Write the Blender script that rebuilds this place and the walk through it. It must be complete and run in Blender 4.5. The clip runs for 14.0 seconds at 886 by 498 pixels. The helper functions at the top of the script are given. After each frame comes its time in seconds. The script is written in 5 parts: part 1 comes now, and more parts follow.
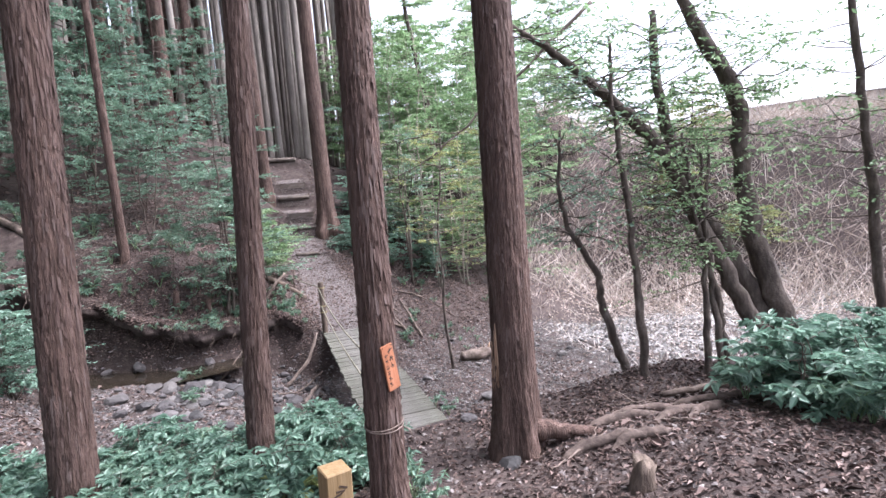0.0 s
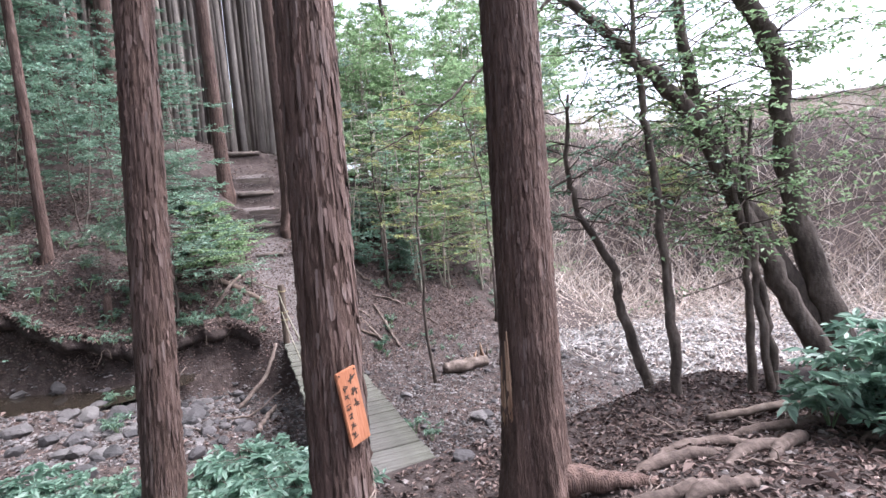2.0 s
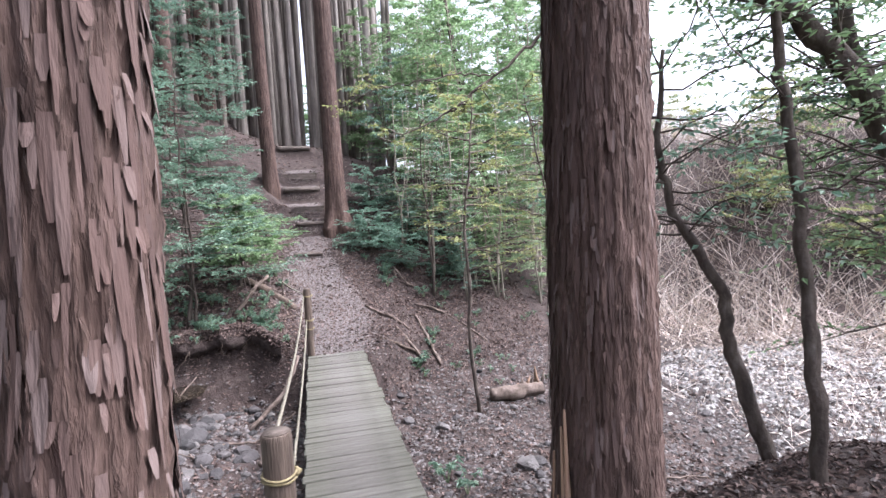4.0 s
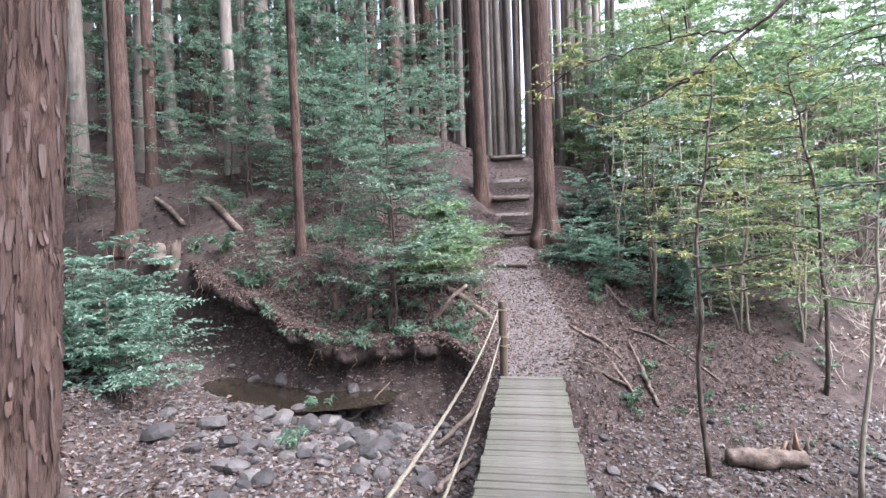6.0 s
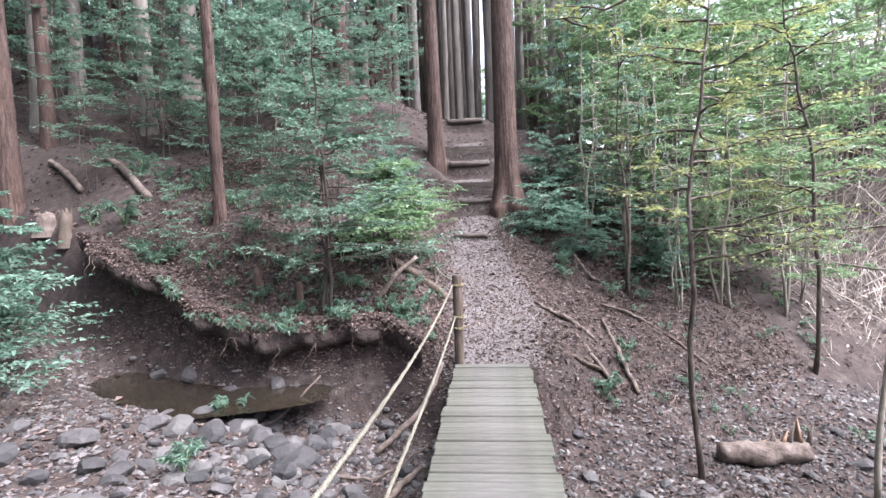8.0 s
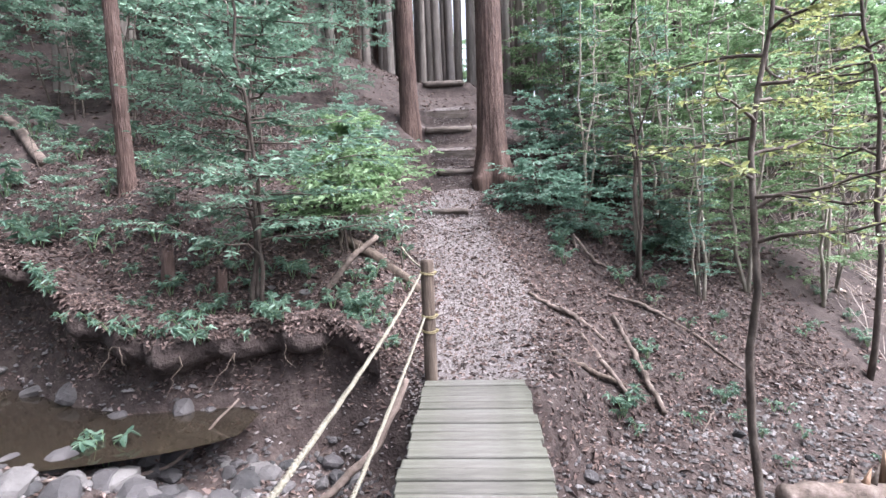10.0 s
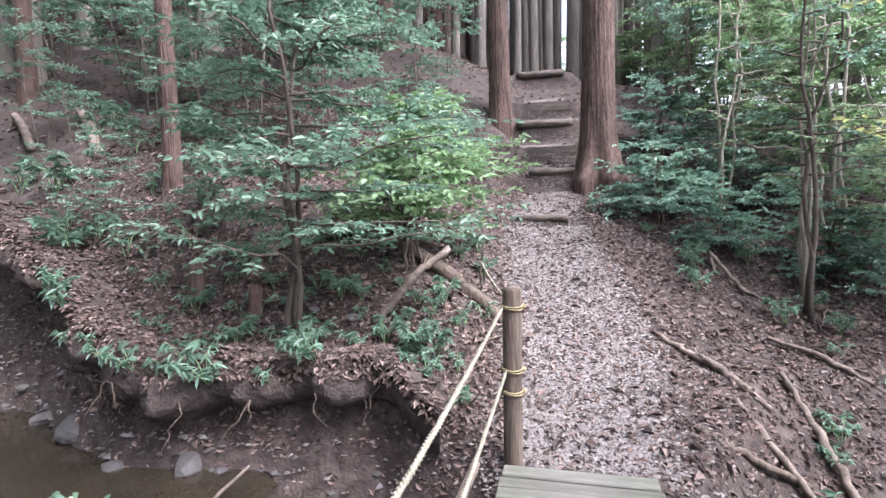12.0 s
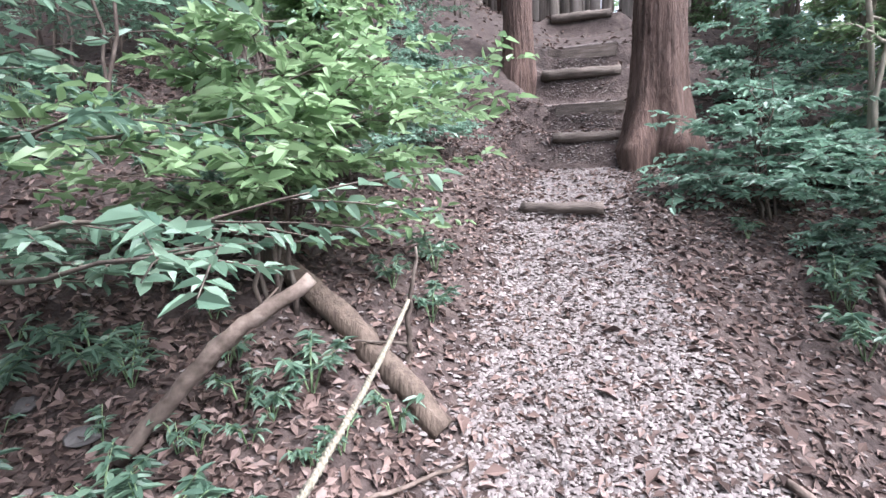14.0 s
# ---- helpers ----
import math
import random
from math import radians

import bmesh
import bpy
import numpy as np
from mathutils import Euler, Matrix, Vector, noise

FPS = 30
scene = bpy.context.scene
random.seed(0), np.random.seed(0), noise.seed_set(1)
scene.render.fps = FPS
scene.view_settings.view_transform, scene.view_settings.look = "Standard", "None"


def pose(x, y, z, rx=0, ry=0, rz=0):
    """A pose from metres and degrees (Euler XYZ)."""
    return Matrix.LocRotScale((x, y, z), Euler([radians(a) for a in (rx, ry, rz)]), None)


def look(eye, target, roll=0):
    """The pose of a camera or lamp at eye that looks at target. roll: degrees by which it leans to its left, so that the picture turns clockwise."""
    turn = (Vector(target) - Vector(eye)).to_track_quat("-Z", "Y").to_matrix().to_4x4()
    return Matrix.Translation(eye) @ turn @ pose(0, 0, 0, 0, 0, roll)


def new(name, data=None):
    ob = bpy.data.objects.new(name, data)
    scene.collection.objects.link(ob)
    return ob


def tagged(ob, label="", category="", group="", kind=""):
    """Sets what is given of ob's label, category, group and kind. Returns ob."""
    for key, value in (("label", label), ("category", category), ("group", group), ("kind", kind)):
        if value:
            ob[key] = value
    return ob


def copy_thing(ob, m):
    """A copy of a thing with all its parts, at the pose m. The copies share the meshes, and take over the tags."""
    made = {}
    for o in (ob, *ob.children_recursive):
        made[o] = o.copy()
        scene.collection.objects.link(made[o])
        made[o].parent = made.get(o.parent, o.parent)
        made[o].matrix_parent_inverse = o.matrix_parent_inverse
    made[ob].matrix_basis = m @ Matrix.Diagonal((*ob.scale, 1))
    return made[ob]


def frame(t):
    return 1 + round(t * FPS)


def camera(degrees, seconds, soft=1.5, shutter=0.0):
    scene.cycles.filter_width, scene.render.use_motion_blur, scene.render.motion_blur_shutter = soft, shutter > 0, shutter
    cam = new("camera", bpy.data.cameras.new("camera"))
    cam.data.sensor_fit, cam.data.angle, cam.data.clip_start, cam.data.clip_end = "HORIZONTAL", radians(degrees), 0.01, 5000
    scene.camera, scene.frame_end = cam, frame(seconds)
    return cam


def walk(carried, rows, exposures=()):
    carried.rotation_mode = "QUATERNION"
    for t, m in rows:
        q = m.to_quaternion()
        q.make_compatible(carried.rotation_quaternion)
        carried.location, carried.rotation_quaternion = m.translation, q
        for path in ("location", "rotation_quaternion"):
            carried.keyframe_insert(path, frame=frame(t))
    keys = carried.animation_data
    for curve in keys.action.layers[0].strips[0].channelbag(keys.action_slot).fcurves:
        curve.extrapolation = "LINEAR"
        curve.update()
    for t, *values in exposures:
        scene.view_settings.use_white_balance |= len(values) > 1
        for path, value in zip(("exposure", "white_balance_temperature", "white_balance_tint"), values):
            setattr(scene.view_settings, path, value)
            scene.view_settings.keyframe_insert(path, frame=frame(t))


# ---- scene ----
cam = camera(81.2, 14.0)
EXPOSURE = 2.1
PATH = [
    (0, (-0.692, -9.732, 2.148), (-0.074, -7.837, 1.984), -5.0),
    (0.5, (-0.643, -9.439, 2.125), (-0.062, -7.53, 1.98), -4.9),
    (1, (-0.64, -9.157, 2.069), (-0.038, -7.256, 1.925), -4.9),
    (1.5, (-0.556, -8.875, 1.918), (0.079, -6.984, 1.773), -5.0),
    (2, (-0.407, -8.557, 1.885), (0.303, -6.693, 1.74), -5.0),
    (2.2, (-0.34, -8.457, 1.867), (0.414, -6.611, 1.72), -5.1),
    (4.3, (0.269, -7.299, 1.741), (0.625, -5.333, 1.654), -3.4),
    (4.5, (0.318, -7.219, 1.7), (0.578, -5.238, 1.634), -3.6),
    (5, (0.378, -6.934, 1.664), (0.509, -4.939, 1.613), -3.3),
    (5.5, (0.421, -6.716, 1.654), (0.255, -4.723, 1.637), -2.1),
    (6, (0.441, -6.618, 1.695), (0.106, -4.646, 1.68), -1.8),
    (6.5, (0.453, -6.415, 1.679), (0.09, -4.448, 1.649), -1.6),
    (7, (0.507, -6.14, 1.604), (0.162, -4.171, 1.562), -1.7),
    (7.5, (0.443, -5.813, 1.573), (0.279, -3.822, 1.477), -2.4),
    (8, (0.442, -5.416, 1.508), (0.252, -3.427, 1.406), -2.2),
    (8.2, (0.434, -5.279, 1.509), (0.207, -3.297, 1.378), -2.3),
    (10.3, (0.424, -3.659, 1.365), (0.31, -1.67, 1.192), -2.1),
    (10.5, (0.373, -3.472, 1.368), (0.217, -1.484, 1.213), -1.9),
    (11, (0.246, -3.207, 1.418), (-0.09, -1.237, 1.34), -1.4),
    (11.5, (0.246, -3.013, 1.395), (-0.118, -1.048, 1.31), -1.3),
    (12, (0.336, -2.687, 1.347), (-0.126, -0.746, 1.209), -1.1),
    (12.5, (0.384, -2.249, 1.338), (-0.2, -0.347, 1.131), -0.7),
    (13, (0.402, -1.629, 1.338), (-0.127, 0.286, 1.108), -1.1),
    (13.5, (0.455, -0.982, 1.362), (-0.067, 0.935, 1.138), -1.4),
    (14, (0.454, -0.321, 1.341), (-0.187, 1.564, 1.151), -0.8),
]
walk(cam, [(t, look(eye, target, roll)) for t, eye, target, roll in PATH], [(0, EXPOSURE, 5850, 19), (5, EXPOSURE, 5850, 19), (7.5, EXPOSURE + 0.12, 5800, 17), (10.5, EXPOSURE + 0.25, 5800, 17), (14, EXPOSURE + 0.25, 5800, 17)])

# ---- world, sun, exposure ----
SUN_ELEVATION, SUN_ROTATION = radians(56), radians(104)
world = bpy.data.worlds.new("sky")
scene.world = world
world.use_nodes = True
wn = world.node_tree.nodes
sky = wn.new("ShaderNodeTexSky")
sky.sky_type, sky.sun_disc = "NISHITA", False
sky.sun_elevation, sky.sun_rotation = SUN_ELEVATION, SUN_ROTATION
sky.air_density, sky.dust_density = 1.0, 5.0
wn["Background"].inputs[1].default_value = 0.15
haze = wn.new("ShaderNodeHueSaturation")
haze.inputs["Saturation"].default_value = 0.3
world.node_tree.links.new(sky.outputs[0], haze.inputs["Color"])
world.node_tree.links.new(haze.outputs[0], wn["Background"].inputs[0])
sun = new("sun", bpy.data.lights.new("sun", "SUN"))
sun.data.energy, sun.data.angle, sun.data.color = 2.6, radians(40), (1.0, 0.96, 0.9)
sun.matrix_world = look((math.sin(SUN_ROTATION) * 60, math.cos(SUN_ROTATION) * 60, 60 * math.tan(SUN_ELEVATION)), (0, 0, 0))

# ---- materials ----


def mat(name, stops, scale=(1, 1, 1), detail=6.0, rough=0.85, bump=0.3, bump_scale=30.0, bump_stretch=(1, 1, 1),
        coords="Object", per_object=0.0, per_island=0.0, stain=0.25, stain_scale=0.6, spec=0.3, translucent=0.0):
    """A procedural surface: a colour ramp over stretched noise, large stains, fine relief."""
    m = bpy.data.materials.new(name)
    m.use_nodes = True
    n, l = m.node_tree.nodes, m.node_tree.links
    b = n["Principled BSDF"]
    tc = n.new("ShaderNodeTexCoord")
    mp = n.new("ShaderNodeMapping")
    mp.inputs["Scale"].default_value = scale
    l.new(tc.outputs[coords], mp.inputs[0])
    nz = n.new("ShaderNodeTexNoise")
    nz.inputs["Scale"].default_value, nz.inputs["Detail"].default_value = 1.0, detail
    nz.inputs["Roughness"].default_value = 0.65
    l.new(mp.outputs[0], nz.inputs["Vector"])
    fac = nz.outputs["Fac"]
    if per_object or per_island:
        info = n.new("ShaderNodeObjectInfo") if per_object else n.new("ShaderNodeNewGeometry")
        amount = per_object or per_island
        mix = n.new("ShaderNodeMix")
        mix.inputs[0].default_value = amount
        l.new(fac, mix.inputs[2])
        l.new(info.outputs["Random" if per_object else "Random Per Island"], mix.inputs[3])
        fac = mix.outputs[0]
    ramp = n.new("ShaderNodeValToRGB")
    e = ramp.color_ramp.elements
    while len(e) < len(stops):
        e.new(0.5)
    for i, (p, c) in enumerate(stops):
        e[i].position, e[i].color = p, (*c, 1)
    l.new(fac, ramp.inputs[0])
    col = ramp.outputs[0]
    if stain:
        n2 = n.new("ShaderNodeTexNoise")
        n2.inputs["Scale"].default_value, n2.inputs["Detail"].default_value = stain_scale, 4
        l.new(tc.outputs[coords], n2.inputs["Vector"])
        r2 = n.new("ShaderNodeValToRGB")
        r2.color_ramp.elements[0].position, r2.color_ramp.elements[1].position = 0.35, 0.65
        r2.color_ramp.elements[0].color = (1 - stain, 1 - stain, 1 - stain, 1)
        l.new(n2.outputs["Fac"], r2.inputs[0])
        mx = n.new("ShaderNodeMix")
        mx.data_type, mx.blend_type = "RGBA", "MULTIPLY"
        mx.inputs[0].default_value = 1
        l.new(col, mx.inputs[6])
        l.new(r2.outputs[0], mx.inputs[7])
        col = mx.outputs[2]
    l.new(col, b.inputs["Base Color"])
    b.inputs["Roughness"].default_value = rough
    b.inputs["Specular IOR Level"].default_value = spec
    if bump:
        mb = n.new("ShaderNodeMapping")
        mb.inputs["Scale"].default_value = bump_stretch
        l.new(tc.outputs[coords], mb.inputs[0])
        n3 = n.new("ShaderNodeTexNoise")
        n3.inputs["Scale"].default_value, n3.inputs["Detail"].default_value = bump_scale, 5
        l.new(mb.outputs[0], n3.inputs["Vector"])
        bp = n.new("ShaderNodeBump")
        bp.inputs["Strength"].default_value, bp.inputs["Distance"].default_value = bump, 0.02
        l.new(n3.outputs["Fac"], bp.inputs["Height"])
        l.new(bp.outputs[0], b.inputs["Normal"])
    if translucent:
        t = n.new("ShaderNodeBsdfTranslucent")
        l.new(col, t.inputs[0])
        ms = n.new("ShaderNodeMixShader")
        ms.inputs[0].default_value = translucent
        l.new(b.outputs[0], ms.inputs[1])
        l.new(t.outputs[0], ms.inputs[2])
        l.new(ms.outputs[0], n["Material Output"].inputs[0])
    return m


def leafy(name, dark, mid, light, rough=0.45, spec=0.5, translucent=0.5):
    return mat(name, [(0.15, dark), (0.5, mid), (0.9, light)], (3, 3, 3), 3, rough, 0, per_island=0.6, stain=0.2,
               stain_scale=1.3, spec=spec, translucent=translucent)


M_SOIL = mat("soil", [(0.3, (0.019, 0.013, 0.012)), (0.5, (0.047, 0.034, 0.030)), (0.7, (0.086, 0.066, 0.058))], (9, 9, 9), 9, 0.95, 0.8, 40, stain=0.35)
M_LITTER = mat("leaf_litter", [(0.1, (0.032, 0.020, 0.017)), (0.45, (0.080, 0.053, 0.044)), (0.7, (0.140, 0.097, 0.083)), (0.95, (0.191, 0.143, 0.128))], (2, 2, 2), 4, 0.8, 0,
               per_island=0.85, stain=0.3, stain_scale=0.8)
M_CHIPS = mat("stone_chips", [(0.1, (0.105, 0.088, 0.083)), (0.5, (0.15, 0.13, 0.124)), (0.95, (0.21, 0.186, 0.178))], (3, 3, 3), 4, 0.85, 0.2, 60, per_island=0.8, stain=0.25)
M_GRAVEL = mat("damp_gravel", [(0.1, (0.035, 0.032, 0.032)), (0.5, (0.075, 0.066, 0.064)), (0.95, (0.17, 0.155, 0.15))], (3, 3, 3), 4, 0.7, 0.2, 60, per_island=0.8, stain=0.3)
# Pale stone, made lighter still to carry the open sky's light.
M_PALESTONE = mat("skylit_pale_stone", [(0.1, (0.12, 0.115, 0.11)), (0.5, (0.22, 0.21, 0.2)), (0.95, (0.36, 0.35, 0.34))], (3, 3, 3), 4, 0.8, 0.2, 60, per_island=0.8, stain=0.25)
M_ROCK = mat("river_rock", [(0.2, (0.030, 0.029, 0.029)), (0.5, (0.066, 0.060, 0.060)), (0.85, (0.126, 0.117, 0.111))], (4, 4, 4), 7, 0.85, 0.5, 25, per_object=0.6, stain=0.3, stain_scale=3)
M_BARK = mat("cedar_bark", [(0.28, (0.023, 0.014, 0.011)), (0.47, (0.075, 0.047, 0.037)), (0.62, (0.120, 0.078, 0.065)), (0.8, (0.190, 0.151, 0.134))], (24, 24, 3.2), 9, 0.9, 0.9, 9,
             (10, 10, 1.5), stain=0.3, stain_scale=1.6)
# Bark of the distant trunks, with the pale haze mixed into its colour.
M_POLEBARK = mat("hazy_pole_bark", [(0.28, (0.10, 0.085, 0.072)), (0.5, (0.19, 0.165, 0.145)), (0.75, (0.30, 0.27, 0.245))], (18, 18, 2.5), 7, 0.9, 0.5, 9, (10, 10, 1.5), per_object=0.3, stain=0.3, stain_scale=1.2)
M_FLAKE = mat("bark_strip", [(0.1, (0.041, 0.025, 0.021)), (0.5, (0.087, 0.055, 0.046)), (0.9, (0.158, 0.125, 0.115))], (14, 14, 1.5), 6, 0.9, 0.5, 12, (6, 6, 0.7), per_island=0.4, stain=0.3)
M_RAWWOOD = mat("raw_wood", [(0.3, (0.180, 0.099, 0.060)), (0.6, (0.300, 0.198, 0.135)), (0.8, (0.396, 0.330, 0.270))], (30, 30, 3), 6, 0.8, 0.4, 14, (5, 5, 0.6))
M_GREYBARK = mat("thin_bark", [(0.3, (0.040, 0.032, 0.026)), (0.5, (0.088, 0.068, 0.056)), (0.75, (0.184, 0.160, 0.136))], (14, 14, 5), 7, 0.9, 0.5, 30, stain=0.35, stain_scale=3)
M_PALEBARK = mat("pale_bark", [(0.3, (0.16, 0.14, 0.11)), (0.6, (0.3, 0.27, 0.22)), (0.85, (0.45, 0.42, 0.36))], (14, 14, 5), 7, 0.9, 0.5, 30, stain=0.3, stain_scale=3)
M_DEADWOOD = mat("dead_wood", [(0.3, (0.064, 0.048, 0.038)), (0.55, (0.151, 0.116, 0.097)), (0.8, (0.247, 0.210, 0.181))], (12, 12, 12), 7, 0.9, 0.6, 25, stain=0.3, stain_scale=2)
M_ROOT = mat("root_bark", [(0.3, (0.045, 0.032, 0.026)), (0.55, (0.105, 0.078, 0.065)), (0.8, (0.17, 0.135, 0.118))], (16, 16, 16), 7, 0.9, 0.6, 25, stain=0.3, stain_scale=3)
M_PLANK = mat("bridge_board", [(0.25, (0.066, 0.063, 0.054)), (0.5, (0.116, 0.111, 0.097)), (0.8, (0.176, 0.172, 0.157))], (3, 40, 40), 7, 0.85, 0.5, 12, (2, 18, 18), per_object=0.16, stain=0.3, stain_scale=2.5)


def wear_down_the_middle(m, half, pale, mossy):
    """Feet keep the middle of the boards bare and pale; the ends go green."""
    n, l = m.node_tree.nodes, m.node_tree.links
    b = n["Principled BSDF"]
    col = b.inputs["Base Color"].links[0].from_socket
    tc, xyz, ab, nz, add, ramp, mx = (n.new("ShaderNode" + k) for k in ("TexCoord", "SeparateXYZ", "Math", "TexNoise", "Math", "ValToRGB", "Mix"))
    l.new(tc.outputs["Object"], xyz.inputs[0])
    ab.operation = "ABSOLUTE"
    l.new(xyz.outputs[0], ab.inputs[0])
    nz.inputs["Scale"].default_value, nz.inputs["Detail"].default_value = 9, 5
    l.new(tc.outputs["Object"], nz.inputs["Vector"])
    add.operation, add.inputs[2].default_value = "MULTIPLY_ADD", -0.12
    add.inputs[1].default_value = 0.24
    l.new(nz.outputs["Fac"], add.inputs[0])
    total = n.new("ShaderNodeMath")
    l.new(ab.outputs[0], total.inputs[0])
    l.new(add.outputs[0], total.inputs[1])
    e = ramp.color_ramp.elements
    e[0].position, e[0].color = half * 0.2, (*pale, 1)
    e[1].position, e[1].color = half * 0.85, (*mossy, 1)
    l.new(total.outputs[0], ramp.inputs[0])
    mx.data_type, mx.blend_type = "RGBA", "MULTIPLY"
    mx.inputs[0].default_value = 1
    l.new(col, mx.inputs[6])
    l.new(ramp.outputs[0], mx.inputs[7])
    l.new(mx.outputs[2], b.inputs["Base Color"])


wear_down_the_middle(M_PLANK, 0.4, (1.0, 0.98, 0.98), (0.84, 0.86, 0.78))
M_POST = mat("post_wood", [(0.3, (0.048, 0.034, 0.026)), (0.55, (0.100, 0.075, 0.058)), (0.8, (0.160, 0.128, 0.100))], (30, 30, 3), 7, 0.85, 0.5, 14, (6, 6, 0.6), stain=0.25, stain_scale=4)
M_POSTTOP = mat("post_end_grain", [(0.3, (0.07, 0.055, 0.045)), (0.7, (0.15, 0.12, 0.1))], (25, 25, 25), 6, 0.9, 0.4, 40)
M_ROPE = mat("rope_fibre", [(0.2, (0.111, 0.096, 0.063)), (0.5, (0.192, 0.176, 0.134)), (0.8, (0.251, 0.238, 0.201))], (60, 60, 60), 4, 0.9, 0.6, 90)
M_YROPE = mat("yellow_rope", [(0.2, (0.137, 0.108, 0.043)), (0.8, (0.289, 0.243, 0.151))], (60, 60, 60), 4, 0.8, 0.4, 90)
M_SIGN = mat("sign_wood", [(0.25, (0.187, 0.067, 0.031)), (0.5, (0.267, 0.106, 0.053)), (0.8, (0.320, 0.154, 0.093))], (30, 30, 3), 6, 0.7, 0.2, 20, (6, 6, 0.6), stain=0.2, stain_scale=9)
M_STAKE = mat("stake_wood", [(0.25, (0.126, 0.077, 0.031)), (0.5, (0.183, 0.122, 0.058)), (0.8, (0.220, 0.163, 0.095))], (30, 30, 3), 6, 0.75, 0.2, 20, (6, 6, 0.6))
M_INK = mat("brush_ink", [(0.3, (0.02, 0.014, 0.01)), (0.7, (0.05, 0.03, 0.02))], (40, 40, 40), 3, 0.8, 0, stain=0)
M_LEAF = leafy("evergreen_leaf", (0.075, 0.14, 0.1), (0.14, 0.232, 0.16), (0.25, 0.36, 0.26))
# Lit version of the leaf: sunlight is put into the lighter green.
M_LEAFLIT = leafy("sunlit_leaf", (0.12, 0.2, 0.095), (0.2, 0.31, 0.15), (0.32, 0.44, 0.25))
M_LEAFY = leafy("yellowish_leaf", (0.15, 0.18, 0.065), (0.26, 0.29, 0.11), (0.38, 0.4, 0.18))
M_NEEDLE = leafy("cedar_spray", (0.04, 0.09, 0.05), (0.08, 0.15, 0.08), (0.13, 0.22, 0.11), 0.7, 0.2)
M_FERN = leafy("undergrowth_leaf", (0.085, 0.16, 0.115), (0.15, 0.255, 0.185), (0.26, 0.39, 0.3), 0.4, 0.6)
# Dry straw, brightened so that its colour holds the clearing's direct sun.
M_STRAW = mat("sunlit_dry_stalk", [(0.1, (0.300, 0.240, 0.195)), (0.5, (0.520, 0.445, 0.385)), (0.9, (0.700, 0.640, 0.580))], (4, 4, 4), 4, 0.9, 0, per_island=0.8, stain=0.2)
M_LOGSTEP = mat("step_log", [(0.3, (0.055, 0.043, 0.036)), (0.55, (0.115, 0.094, 0.08)), (0.8, (0.2, 0.175, 0.155))], (4, 40, 40), 7, 0.9, 0.6, 14, (1.5, 12, 12), stain=0.3, stain_scale=5)
M_WATER = mat("creek_water", [(0.3, (0.015, 0.012, 0.009)), (0.7, (0.028, 0.022, 0.015))], (2, 2, 2), 3, 0.06, 0.05, 8, stain=0.2, spec=0.5)

# ---- shape of the land ----


def smooth(a, b, v):
    s = np.clip((v - a) / (b - a), 0, 1)
    return s * s * (3 - 2 * s)


def ripple(x, y, k, seed):
    """Cheap smooth waves for uneven ground."""
    return (np.sin(x * k + seed) * np.cos(y * k * 1.13 + seed * 1.7) + 0.6 * np.sin((x * 0.8 - y) * k * 1.9 + seed * 2.3)
            + 0.35 * np.sin((x + y * 0.7) * k * 3.7 + seed * 3.1)) / 1.95


def path_x(y):
    return np.interp(y, [-12, -9, -7, -5, 0, 1.5, 3.3, 4.7, 6, 9, 14], [-1.0, -0.55, 0.1, 0.4, 0.4, 0.45, 0.12, 0.15, 0.0, -0.1, 0.6])


def path_z(y):
    return np.interp(y, [-3, 0, 0.7, 1.5, 3.25, 3.5, 4.65, 4.8, 5.4, 5.55, 6.4, 8, 9.5, 14, 40, 160],
                     [-0.05, -0.03, 0.06, 0.34, 1.17, 1.24, 1.74, 1.86, 2.2, 2.38, 3.05, 3.9, 4.25, 4.5, 4.0, 0])


def stair_z(y):
    """The trodden treads between the log steps."""
    return np.interp(y, [3.27, 3.36, 4.6, 4.68, 5.27, 5.35, 5.92, 6.0, 6.52, 6.6, 8.1, 8.2, 9.5],
                     [1.14, 1.27, 1.6, 1.9, 2.02, 2.28, 2.42, 2.79, 2.9, 3.2, 3.8, 4.1, 4.25])


def bank_line(x):
    """Where the far bank of the creek stands."""
    return np.interp(x, [-12, -7, -4, -3, -2.4, -1.4, -0.8, -0.3, 0.2, 0.9, 1.6, 4, 9], [3.2, 1.9, 0.75, 0.25, 0.02, 0.12, 0.22, 0.0, -0.25, -0.35, 0.35, 0.9, 1.6])


